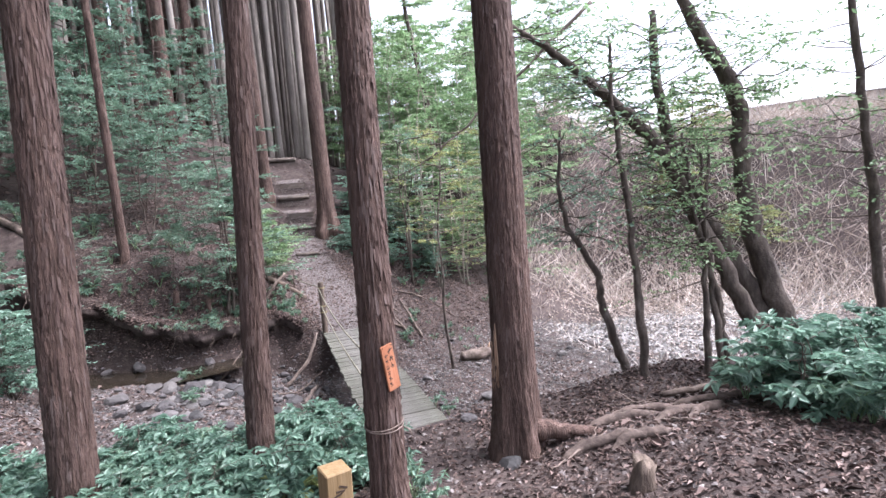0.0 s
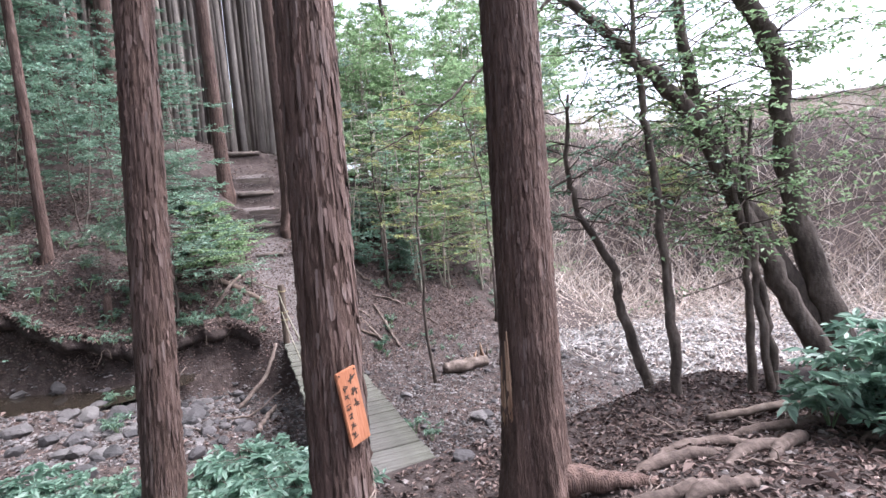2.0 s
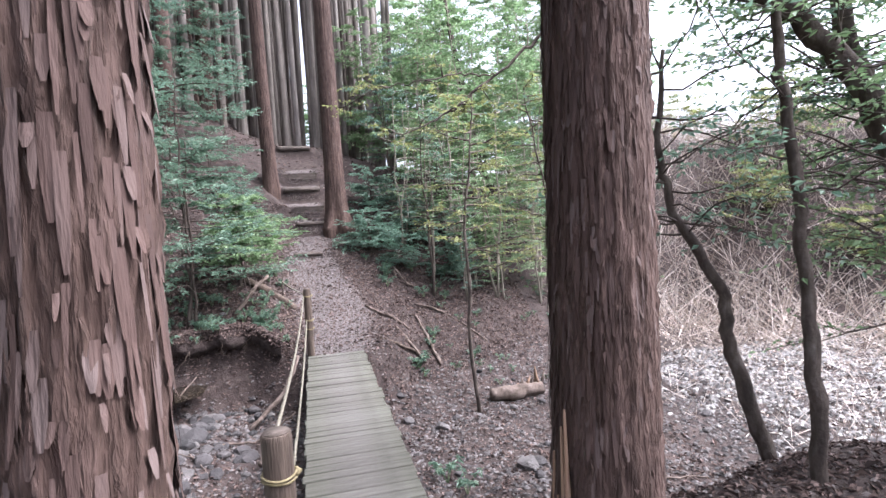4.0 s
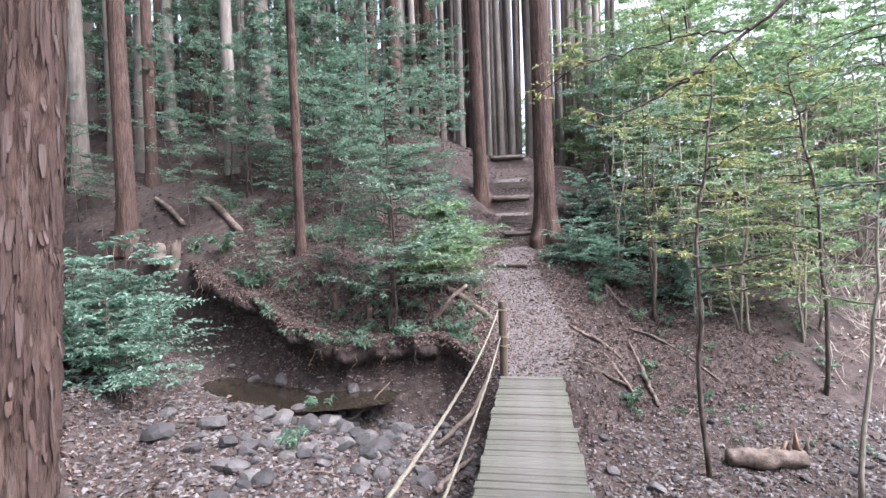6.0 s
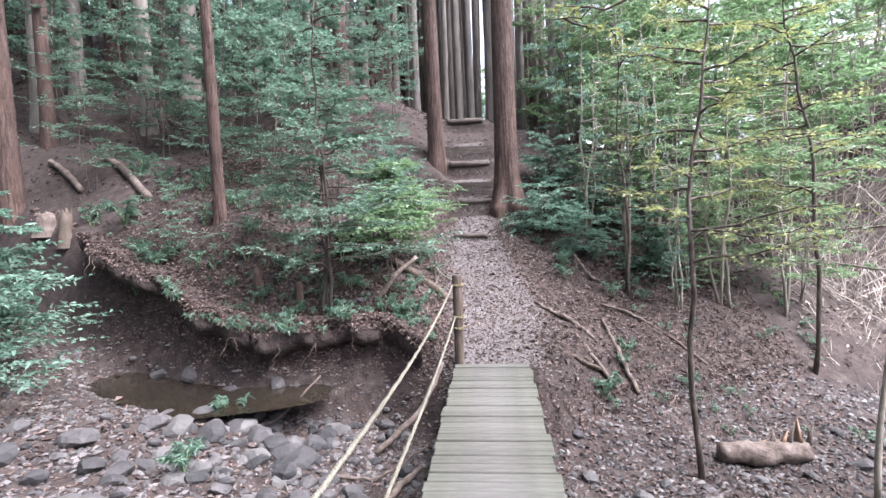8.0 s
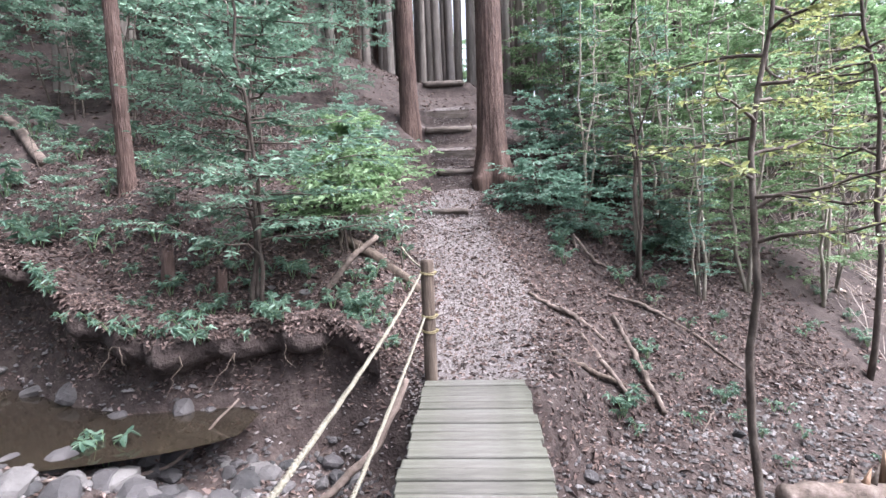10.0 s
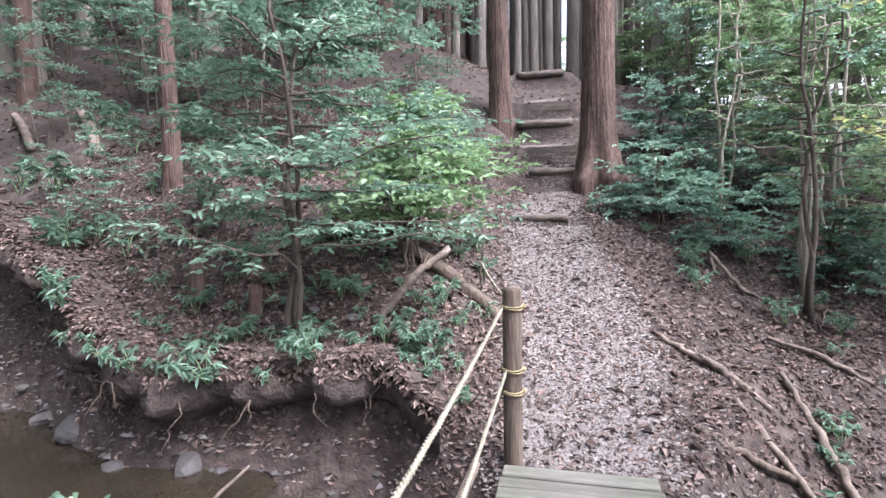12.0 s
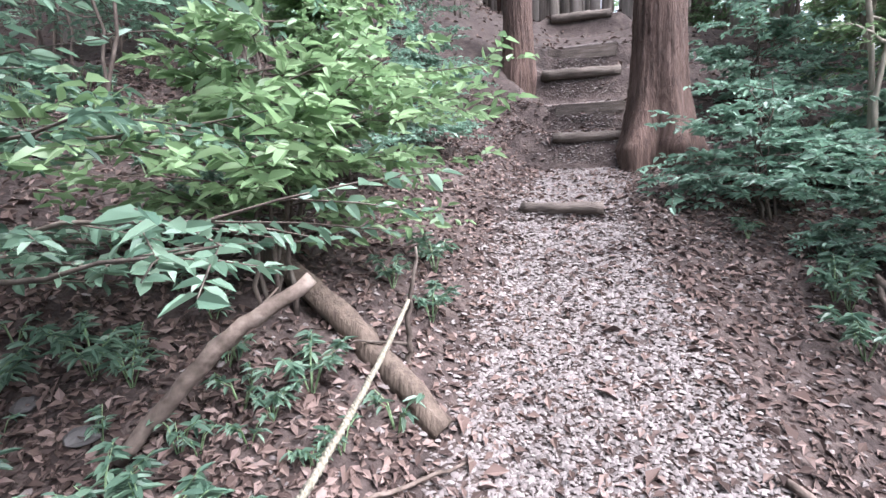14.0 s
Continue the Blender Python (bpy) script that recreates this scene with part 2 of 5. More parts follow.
def land(x, y):
    x, y = np.asarray(x, float), np.asarray(y, float)
    off = x - path_x(y)
    left, right = np.maximum(0, -off - 0.35), np.maximum(0, off - 0.5)
    far = path_z(y) + np.interp(y, [0, 0.6, 1.6], [0.22, 0.26, 0.38]) * np.minimum(left, 3) + 0.14 * np.clip(left - 3, 0, 30) + 0.16 * smooth(0.15, 0.7, left) * smooth(3.5, 1.2, y)
    far = far - 0.26 * np.minimum(right, 6) - 0.55 * np.clip(right - 6, 0, 40) * smooth(2, 14, right)
    far = far - np.interp(x, [-6, -3.5, -2.2, -1.2, -0.6], [0.5, 0.5, 0.3, 0.12, 0]) * smooth(1.7, 0.3, y - bank_line(x))
    far = far + 0.42 * np.clip(y - 8.5, 0, 25) * smooth(-1.5, -5, x)
    far = np.maximum(far, -1.2 + 0.02 * np.maximum(y, 0))
    far = far + np.where((y > 3.27) & (y < 9.5), stair_z(y) - path_z(y), 0) * smooth(0.8, 0.5, np.abs(off))
    near = 0.02 + 0.15 * np.maximum(0, -5.5 - y) + 0.12 * smooth(0.8, 2.0, x) * smooth(-5.3, -6.3, y) - 0.05 * np.clip(x - 2.2, 0, 8)
    near = np.maximum(near - 0.1 * np.clip(-x - 0.8, 0, 3) * smooth(-9, -6, y), -1.0) + 0.55 * smooth(-2.6, -4.0, x)
    yf = bank_line(x)
    wf = np.interp(x, [-8, -3, -0.5, 0.9, 1.8, 6], [0.4, 0.26, 0.25, 0.3, 1.1, 1.6])
    yn = np.interp(x, [-12, -6, -5, -4.2, -3.4, -2.2, -1.2, 0, 1.5, 4, 9], [1.6, 0.2, -0.6, -1.6, -2.6, -3.9, -4.6, -4.75, -4.6, -3.9, -4.5])
    wn_ = np.interp(x, [-6, -3.5, -1, 0, 1, 5], [0.4, 0.45, 0.6, 0.25, 0.25, 0.8])
    sf, sn = smooth(yf - wf, yf + wf, y), smooth(yn + wn_, yn - wn_, y)
    bed = np.interp(x, [-8, -4.6, -4.1, -3.0, -2.5, -2, -0.7, 3, 12], [0.8, 0.2, -0.12, -0.18, -0.22, -0.3, -0.66, -1.0, -1.3]) + 0.07 * ripple(x, y, 1.7, 2) - 0.2 * smooth(0.75, 0.2, np.abs(y - (yf - 0.4))) * smooth(-0.9, -1.6, x)
    z = bed * (1 - sf) * (1 - sn) + far * sf + near * sn
    u = (x + 0.56) * 0.74 + (y + 8.9) * 0.67
    z = z + 5.3 * smooth(15, 22, u) * smooth(3, 8, x - 0.35 * y)
    rough = smooth(0.3, 1.3, np.abs(off)) + 0.25
    z = z + rough * (0.045 * ripple(x, y, 2.3, 0.4) + 0.018 * ripple(x, y, 7.1, 1.2)) + 0.006 * ripple(x, y, 19, 2.2)
    return z + 0.25 * ripple(x, y, 0.31, 4) * smooth(5, 14, np.hypot(x, y + 2))


# ---- end of land ----


# ---- builders ----
rnd = random.Random(7)
rng = np.random.default_rng(7)


def mesh_from(name, verts, faces, material, shade=True):
    me = bpy.data.meshes.new(name)
    me.from_pydata(verts if isinstance(verts, list) else verts.tolist(), [], faces if isinstance(faces, list) else faces.tolist())
    me.materials.append(material)
    if shade:
        me.shade_smooth()
    return me


def thing(name, label, category, group="", kind="", at=(0, 0, 0), turn=0.0):
    ob = tagged(new(name), label, category, group, kind)
    ob.matrix_basis = pose(*at, 0, 0, turn)
    return ob


def piece(name, me, parent, label=""):
    ob = new(name, me)
    ob.parent = parent
    if label:
        ob["label"] = label
    return ob


def part(name, bm, material, parent, label="", smooth_shade=False):
    """Links a bmesh as one mesh object under a thing or a part."""
    me = bpy.data.meshes.new(name)
    bm.to_mesh(me)
    bm.free()
    me.materials.append(material)
    if smooth_shade:
        me.shade_smooth()
    return piece(name, me, parent, label)


def tube(points, radii, sides=8, cap=True, wobble=0.0, seed=0):
    """Vertices and faces of a round limb along points."""
    pts = np.array(points, float)
    radii = np.broadcast_to(np.array(radii, float), (len(pts),))
    r = np.random.default_rng(seed)
    tangent = np.gradient(pts, axis=0)
    tangent /= np.linalg.norm(tangent, axis=1)[:, None] + 1e-9
    ref = np.array([0.0, 0, 1]) if abs(tangent[0][2]) < 0.9 else np.array([1.0, 0, 0])
    verts, faces = [], []
    a = np.linspace(0, 2 * np.pi, sides, endpoint=False)
    side = np.cross(tangent[0], ref)
    for i, p in enumerate(pts):
        side = side - tangent[i] * (side @ tangent[i])
        side /= np.linalg.norm(side) + 1e-9
        up = np.cross(tangent[i], side)
        rr = radii[i] * (1 + wobble * r.standard_normal(sides))
        ring = p + (np.cos(a) * rr)[:, None] * side + (np.sin(a) * rr)[:, None] * up
        verts.extend(ring.tolist())
    for i in range(len(pts) - 1):
        for j in range(sides):
            k = (j + 1) % sides
            faces.append((i * sides + j, i * sides + k, (i + 1) * sides + k, (i + 1) * sides + j))
    if cap:
        faces.append(tuple(range(sides))[::-1])
        faces.append(tuple((len(pts) - 1) * sides + j for j in range(sides)))
    return verts, faces


def merge(pieces):
    verts, faces = [], []
    for v, f in pieces:
        n = len(verts)
        verts.extend(v)
        faces.extend(tuple(i + n for i in q) for q in f)
    return verts, faces


def tube_mesh(name, points, radii, material, sides=8, wobble=0.0, seed=0):
    v, f = tube(points, radii, sides, True, wobble, seed)
    return mesh_from(name, v, f, material)


def wander(a, b, n, amount, r):
    """A crooked line from a to b."""
    a, b = np.array(a, float), np.array(b, float)
    s = np.linspace(0, 1, n)
    p = a + (b - a) * s[:, None]
    bend = np.cumsum(r.standard_normal((n, 3)), 0)
    bend -= bend[0] + (bend[-1] - bend[0]) * s[:, None]
    return p + bend * amount


def leaf_mesh(name, base, direction, normal, length, width, material, fine=True, droop=0.15):
    """Many leaves in one mesh: pointed blades, folded along the rib."""
    base, d, nrm = np.asarray(base), np.asarray(direction, float), np.asarray(normal, float)
    d = d / (np.linalg.norm(d, axis=1)[:, None] + 1e-9)
    side = np.cross(d, nrm)
    side /= np.linalg.norm(side, axis=1)[:, None] + 1e-9
    nrm = np.cross(side, d)
    n = len(base)
    L, W = np.broadcast_to(length, (n,))[:, None], np.broadcast_to(width, (n,))[:, None]
    lift = nrm * W * 0.25
    if fine:
        stack = [base, base + d * L * 0.3 + side * W * 0.46 + lift, base + d * L * 0.68 + side * W * 0.38 + lift * 0.6 - nrm * L * droop * 0.4,
                 base + d * L - nrm * L * droop, base + d * L * 0.68 - side * W * 0.38 + lift * 0.6 - nrm * L * droop * 0.4,
                 base + d * L * 0.3 - side * W * 0.46 + lift]
        v = np.stack(stack, 1).reshape(-1, 3)
        o = np.arange(n)[:, None] * 6
        f = np.concatenate([o + [0, 1, 2, 3], o + [0, 3, 4, 5]], 1).reshape(-1, 4)
    else:
        stack = [base, base + d * L * 0.5 + side * W * 0.5 + lift, base + d * L - nrm * L * droop, base + d * L * 0.5 - side * W * 0.5 + lift]
        v = np.stack(stack, 1).reshape(-1, 3)
        o = np.arange(n)[:, None] * 4
        f = np.concatenate([o + [0, 1, 2], o + [0, 2, 3]], 1).reshape(-1, 3)
    return mesh_from(name, v, f, material, False)


def spray_leaves(r, tip_from, tip_to, count, leaf, flat=0.55):
    """Leaves set along a twig, to both sides, in a nearly level spray."""
    a, b = np.array(tip_from), np.array(tip_to)
    s = np.linspace(0.1, 1.0, count) + r.uniform(-0.05, 0.05, count)
    base = a + (b - a) * s[:, None]
    along = (b - a) / (np.linalg.norm(b - a) + 1e-9)
    across = np.cross(along, (0, 0, 1))
    sign = np.where(np.arange(count) % 2, 1, -1)[:, None]
    d = along * 0.6 + across * sign * r.uniform(0.4, 1.1, (count, 1)) + r.normal(0, 0.25, (count, 3)) * [1, 1, flat * 2]
    nrm = np.array([0, 0, 1.0]) + r.normal(0, flat, (count, 3))
    return base, d, nrm


def sapling(name, label, height, spread, leaf, seed, material=M_LEAF, bark=M_GREYBARK, stems=1, tiers=9, twigs=7, per_twig=9, low=0.25,
            stem_r=0.02, lean=(0, 0), fine=True, category="sapling", group="", lop=(0, 0), thick=1.0):
    """A broadleaf bush or small tree: crooked stems, level branches in tiers, twigs and single leaves. lop: the side its branches reach to."""
    r = np.random.default_rng(seed)
    ob = thing(name, label, category, group)
    limbs, LB, LD, LN = [], [], [], []
    for k in range(stems):
        foot = np.array([r.normal(0, 0.06), r.normal(0, 0.06), -0.08]) * (stems > 1) + [0, 0, -0.08 * (stems == 1)]
        tip = np.array([lean[0] + r.normal(0, 0.12) * height * 0.5, lean[1] + r.normal(0, 0.12) * height * 0.5, height * (1 if k == 0 else r.uniform(0.6, 0.95))])
        line = wander(foot, tip, 12, 0.02 * height ** 0.5, r)
        piece("stem", tube_mesh("stem", line, np.linspace(stem_r, stem_r * 0.25, 12), bark, 8, 0.06, seed + k), ob)
        for t in range(tiers):
            h = low + (1 - low) * (t + r.uniform(0, 0.9)) / tiers
            p = line[0] + 0
            f = h * 11
            i = min(10, int(f))
            p = line[i] + (line[i + 1] - line[i]) * (f - i)
            ang = r.uniform(0, 2 * np.pi)
            reach = spread * r.uniform(0.45, 1.0) * (1.15 - 0.65 * h)
            end = p + np.array([math.cos(ang) * reach + lop[0] * reach, math.sin(ang) * reach + lop[1] * reach, reach * r.uniform(-0.05, 0.3)])
            br = wander(p, end, 7, 0.025 * reach, r)
            limbs.append(tube(br, np.linspace(stem_r * 0.45, stem_r * 0.12, 7) * thick, 5, False))
            for w in range(twigs):
                q = br[min(6, 1 + int(6 * (w + 0.5) / twigs))]
                a2 = math.atan2(end[1] - p[1], end[0] - p[0]) + r.choice([-1, 1]) * r.uniform(0.2, 1.1)
                tl = reach * r.uniform(0.22, 0.5)
                e2 = q + np.array([math.cos(a2) * tl, math.sin(a2) * tl, tl * r.uniform(-0.25, 0.25)])
                limbs.append(tube([q, (q + e2) / 2 + [0, 0, 0.02 * tl], e2], [stem_r * 0.14, stem_r * 0.1, stem_r * 0.06], 3, False))
                b, d, n = spray_leaves(r, q, e2, per_twig, leaf)
                LB.append(b), LD.append(d), LN.append(n)
    LB, LD, LN = np.concatenate(LB), np.concatenate(LD), np.concatenate(LN)
    size = leaf * r.uniform(0.6, 1.15, len(LB))
    v, f = merge(limbs)
    tagged(piece("branch", mesh_from("branch", v, f, bark), ob), kind="stuff")
    piece("crown", leaf_mesh("crown", LB, LD, LN, size, size * 0.46, material, fine), ob)
    return ob


def place(ob, x, y, turn=0.0, scale=1.0, sink=0.0):
    ob.matrix_basis = pose(x, y, float(land(x, y)) - sink, 0, 0, turn) @ Matrix.Scale(scale, 4)
    return ob


def clone(ob, x, y, turn=0.0, scale=1.0):
    return copy_thing(ob, pose(x, y, float(land(x, y)), 0, 0, turn) @ Matrix.Scale(scale, 4))


def bark_trunk(name, height, r0, seed, flare=0.35, sides=64, rows=90, relief=0.012, tall=0.55, bend=(0, 0), roots=3):
    """Vertices and faces of a conifer trunk with ridged bark and a flared foot."""
    r = np.random.default_rng(seed)
    z = np.concatenate([np.linspace(-0.35, 3.2, int(rows * 0.75)), np.linspace(3.3, height, rows - int(rows * 0.75))])
    a = np.linspace(0, 2 * np.pi, sides, endpoint=False)
    Z, A = np.meshgrid(z, a, indexing="ij")
    rad = r0 * (1 - tall * np.clip(Z, 0, None) / height)
    ph = r.uniform(0, 6.28, 6)
    lobes = 1 + 0.35 * np.cos(roots * A + ph[0]) + 0.25 * np.cos((roots + 2) * A + ph[1])
    rad = rad + r0 * flare * lobes * np.exp(-np.clip(Z + 0.1, 0, None) / (0.28 + r0 * 0.4))
    twist = A + 0.12 * np.sin(Z * 0.9 + ph[2])
    ridge = np.zeros_like(rad)
    for k, amp in ((13, 0.7), (23, 1.0), (37, 0.9), (51, 0.6)):
        ridge += amp * np.abs(np.sin(k * twist / 2 + 0.7 * np.sin(Z * r.uniform(1.5, 4) + r.uniform(0, 6)) + r.uniform(0, 6)))
    ridge = ridge / 3.1 - 0.5 + 0.17 * r.standard_normal(rad.shape)
    rad = rad + relief * ridge * 1.6
    s = np.clip(Z, 0, None) / height
    X = np.cos(A) * rad + bend[0] * s + 0.004 * np.sin(Z * 0.8 + ph[3])
    Y = np.sin(A) * rad + bend[1] * s + 0.004 * np.sin(Z * 0.7 + ph[4])
    v = np.stack([X, Y, Z], -1).reshape(-1, 3)
    i, j = np.meshgrid(np.arange(len(z) - 1), np.arange(sides), indexing="ij")
    k = (j + 1) % sides
    f = np.stack([i * sides + j, i * sides + k, (i + 1) * sides + k, (i + 1) * sides + j], -1).reshape(-1, 4)
    return v, f


def bark_strips(v, height, r0, seed, count, top=4.0, tall=0.55, bend=(0, 0), flare=0.35):
    """Loose, curling strips of bark along the trunk."""
    r = np.random.default_rng(seed + 99)
    out = []
    for _ in range(count):
        z0, a0 = r.uniform(-0.1, top), r.uniform(0, 6.283)
        ln, w = r.uniform(0.03, 0.17), r.uniform(0.004, 0.013)
        curl = r.uniform(0.001, 0.008)
        vs = []
        for t in (0, 0.35, 0.7, 1):
            z = z0 + ln * t
            rad = r0 * (1 - tall * max(z, 0) / height) + r0 * flare * 0.4 * math.exp(-max(z + 0.1, 0) / (0.28 + r0 * 0.4)) + 0.001 + relief_at(t) * curl
            half = w / rad * (0.25 + 1.1 * t * (1.35 - t))
            s = max(z, 0) / height
            for q in (-1, 1):
                aa = a0 + q * half + 0.1 * t * r.uniform(-0.1, 0.1)
                vs.append((math.cos(aa) * rad + bend[0] * s, math.sin(aa) * rad + bend[1] * s, z))
        out.append((vs, [(0, 1, 3, 2), (2, 3, 5, 4), (4, 5, 7, 6)]))
    return merge(out)


def relief_at(t):
    return 0.4 + 1.6 * (1 - t)


def crown_sprays(height, start, reach, seed, count=60):
    """Drooping cedar sprays round the upper trunk."""
    r = np.random.default_rng(seed)
    h = start + (height - start) * r.random(count) ** 1.2
    a = r.uniform(0, 6.283, count)
    out = reach * (1.05 - (h - start) / (height - start)) * r.uniform(0.25, 1, count)
    base = np.stack([np.cos(a) * out, np.sin(a) * out, h - 0.2 * out], 1)
    d = np.stack([np.cos(a), np.sin(a), np.full(count, -0.5)], 1) + r.normal(0, 0.4, (count, 3))
    n = np.array([0, 0, 1.0]) + r.normal(0, 0.5, (count, 3))
    return base, d, n


def cedar(name, label, height, r0, seed, near=False, bend=(0, 0), flare=0.35, group="", strips=260, roots=3, crown_from=0.68, bark=M_BARK, sprays=60, spread=1.5):
    ob = thing(name, label, "tree", group)
    v, f = bark_trunk(name, height, r0, seed, flare, 110 if near else 20, 170 if near else 26, 0.013 if near else 0.006, bend=bend, roots=roots)
    piece("trunk", mesh_from("trunk", v, f, bark), ob)
    if near:
        v, f = bark_strips(v, height, r0, seed, strips, bend=bend, flare=flare)
        tagged(piece("bark", mesh_from("bark", v, f, M_FLAKE, False), ob), kind="stuff")
    r = np.random.default_rng(seed)
    b, d, n = crown_sprays(height, height * crown_from, spread, seed, sprays)
    sz = r.uniform(0.3, 0.7, len(b))
    piece("crown", leaf_mesh("crown", b + np.array([bend[0], bend[1], 0]) * 0.8, d, n, sz, sz * 0.45, M_NEEDLE, False), ob)
    return ob


# ---- ground ----
def grid_steps(fine_a, fine_b, step, out_a, out_b):
    mid = list(np.arange(fine_a, fine_b + 1e-6, step))
    low, high, s = [], [], step
    p = fine_a
    while p > out_a:
        s *= 1.12
        p -= s
        low.append(p)
    p, s = fine_b, step
    while p < out_b:
        s *= 1.12
        p += s
        high.append(p)
    return np.array(low[::-1] + mid + high)


gx, gy = grid_steps(-6, 6, 0.06, -400, 400), grid_steps(-10.5, 8, 0.06, -300, 500)
GX, GY = np.meshgrid(gx, gy, indexing="ij")
GZ = land(np.clip(GX, -160, 160), np.clip(GY, -100, 160))
gv = np.stack([GX, GY, GZ], -1).reshape(-1, 3)
i, j = np.meshgrid(np.arange(len(gx) - 1), np.arange(len(gy) - 1), indexing="ij")
ny = len(gy)
gf = np.stack([i * ny + j, (i + 1) * ny + j, (i + 1) * ny + j + 1, i * ny + j + 1], -1).reshape(-1, 4)
tagged(new("ground", mesh_from("ground", gv, gf, M_SOIL)), "brown forest floor cut by a small creek gully", "ground", kind="structure")


def slopes(x, y, e=0.04):
    nx, nyv = (land(x - e, y) - land(x + e, y)) / (2 * e), (land(x, y - e) - land(x, y + e)) / (2 * e)
    n = np.stack([nx, nyv, np.ones_like(nx)], 1)
    return n / np.linalg.norm(n, axis=1)[:, None]


def scatter(n, x0, x1, y0, y1, r):
    return r.uniform(x0, x1, n), r.uniform(y0, y1, n)


def litter(name, label, n, box, size, material, r, keep=None, tilt=0.35, aspect=0.5, lift=0.006):
    x, y = scatter(n, *box, r)
    if keep is not None:
        k = keep(x, y, r)
        x, y = x[k], y[k]
    n = len(x)
    base = np.stack([x, y, land(x, y) + r.uniform(0.002, lift + 0.012, n)], 1)
    nrm = slopes(x, y) + r.normal(0, tilt, (n, 3))
    a = r.uniform(0, 6.283, n)
    d = np.stack([np.cos(a), np.sin(a), np.zeros(n)], 1)
    d -= nrm * (np.sum(d * nrm, 1) / np.sum(nrm * nrm, 1))[:, None]
    s = size * r.uniform(0.5, 1.3, n)
    return tagged(new(name, leaf_mesh(name, base, d, nrm, s, s * aspect, material, False, r.uniform(-0.1, 0.25))), label, "leaf litter", kind="stuff")


def off_deck(x, y, r):
    return ~((x > -0.02) & (x < 0.84) & (y > -5.0) & (y < 0.03))


def on_path(x, y):
    wide = np.interp(y, [-12, -5, 0, 1.5, 3.5, 5, 9], [0.6, 0.5, 0.42, 0.5, 0.34, 0.28, 0.3])
    return smooth(wide * 1.5, wide * 0.7, np.abs(x - path_x(y)))


def litter_keep(x, y, r):
    k = r.random(len(x)) > 0.55 * on_path(x, y)
    bed = land(x, y) < np.interp(x, [-5, -4, -3, -2, 0, 1], [0.4, 0.2, 0.0, -0.1, -0.3, -0.65])
    return k & off_deck(x, y, r) & (~bed | (r.random(len(x)) < 0.35))


litter("leaf_litter", "dry brown fallen leaves covering the slopes", 150000, (-5, 4.5, -9, 5.5), 0.05, M_LITTER, rng, litter_keep)
litter("leaf_litter", "dry brown fallen leaves covering the wider forest floor", 42000, (-14, 14, -10, 16), 0.085, M_LITTER, rng, litter_keep)
litter("leaf_litter", "dry leaves caught on the steep creek bank", 16000, (-4.5, 0.0, -0.7, 1.3), 0.05, M_LITTER, rng, lambda x, y, r: land(x, y) > np.interp(x, [-5, -4, -3, -2], [0.3, 0.05, 0.0, -0.1]), 0.7)
litter("leaf_litter", "pale dry leaves on the path", 3500, (-0.8, 1.8, -0.2, 6.5), 0.05, M_LITTER, rng, lambda x, y, r: r.random(len(x)) < on_path(x, y) * 0.7 + 0.1, 0.25)


def chips(name, label, n, box, size, r, keep, material=M_CHIPS):
    """Small angular stones, each a squashed octahedron."""
    x, y = scatter(n, *box, r)
    k = keep(x, y, r)
    x, y = x[k], y[k]
    n = len(x)
    s = size * r.uniform(0.4, 1.4, n)
    a = r.uniform(0, 6.283, n)
    c = np.stack([x, y, land(x, y) + s * 0.12], 1)
    u = np.stack([np.cos(a), np.sin(a), r.normal(0, 0.2, n)], 1) * s[:, None]
    w = np.stack([-np.sin(a), np.cos(a), r.normal(0, 0.2, n)], 1) * (s * r.uniform(0.5, 0.9, n))[:, None]
    h = np.stack([np.zeros(n), np.zeros(n), s * r.uniform(0.25, 0.5, n)], 1)
    v = np.stack([c + u, c + w * 0.9 + u * 0.2, c - u * 0.9, c - w, c + h + u * 0.3, c + h * 0.9 - u * 0.35], 1).reshape(-1, 3)
    o = np.arange(n)[:, None] * 6
    f = np.concatenate([o + t for t in ((0, 1, 4), (1, 5, 4), (1, 2, 5), (2, 3, 5), (3, 4, 5), (3, 0, 4))], 1).reshape(-1, 3)
    return tagged(new(name, mesh_from(name, v, f, material, False)), label, "gravel", kind="stuff")


chips("gravel", "pale stone chips trodden into the footpath", 120000, (-0.7, 1.4, -0.1, 7), 0.016, rng, lambda x, y, r: (r.random(len(x)) < on_path(x, y) + 0.04) & off_deck(x, y, r))
chips("gravel", "small grey stones in the creek bed", 26000, (-5, 9, -4.6, 1.6), 0.035, rng, lambda x, y, r: (land(x, y) < np.interp(x, [-5, -4, -3, -2, 0, 1], [0.6, 0.4, 0.1, 0.0, -0.3, -0.5])), M_GRAVEL)
chips("gravel", "pale stones of the open creek bed, coloured as strongly lit", 11000, (4.6, 13, -4.6, 1.5), 0.05, rng, lambda x, y, r: (land(x, y) < -0.2) & (r.random(len(x)) < smooth(4.6, 7, x)), M_PALESTONE)
chips("gravel", "small stones among the leaves", 7000, (-5, 4, -9, 5), 0.025, rng, lambda x, y, r: off_deck(x, y, r))


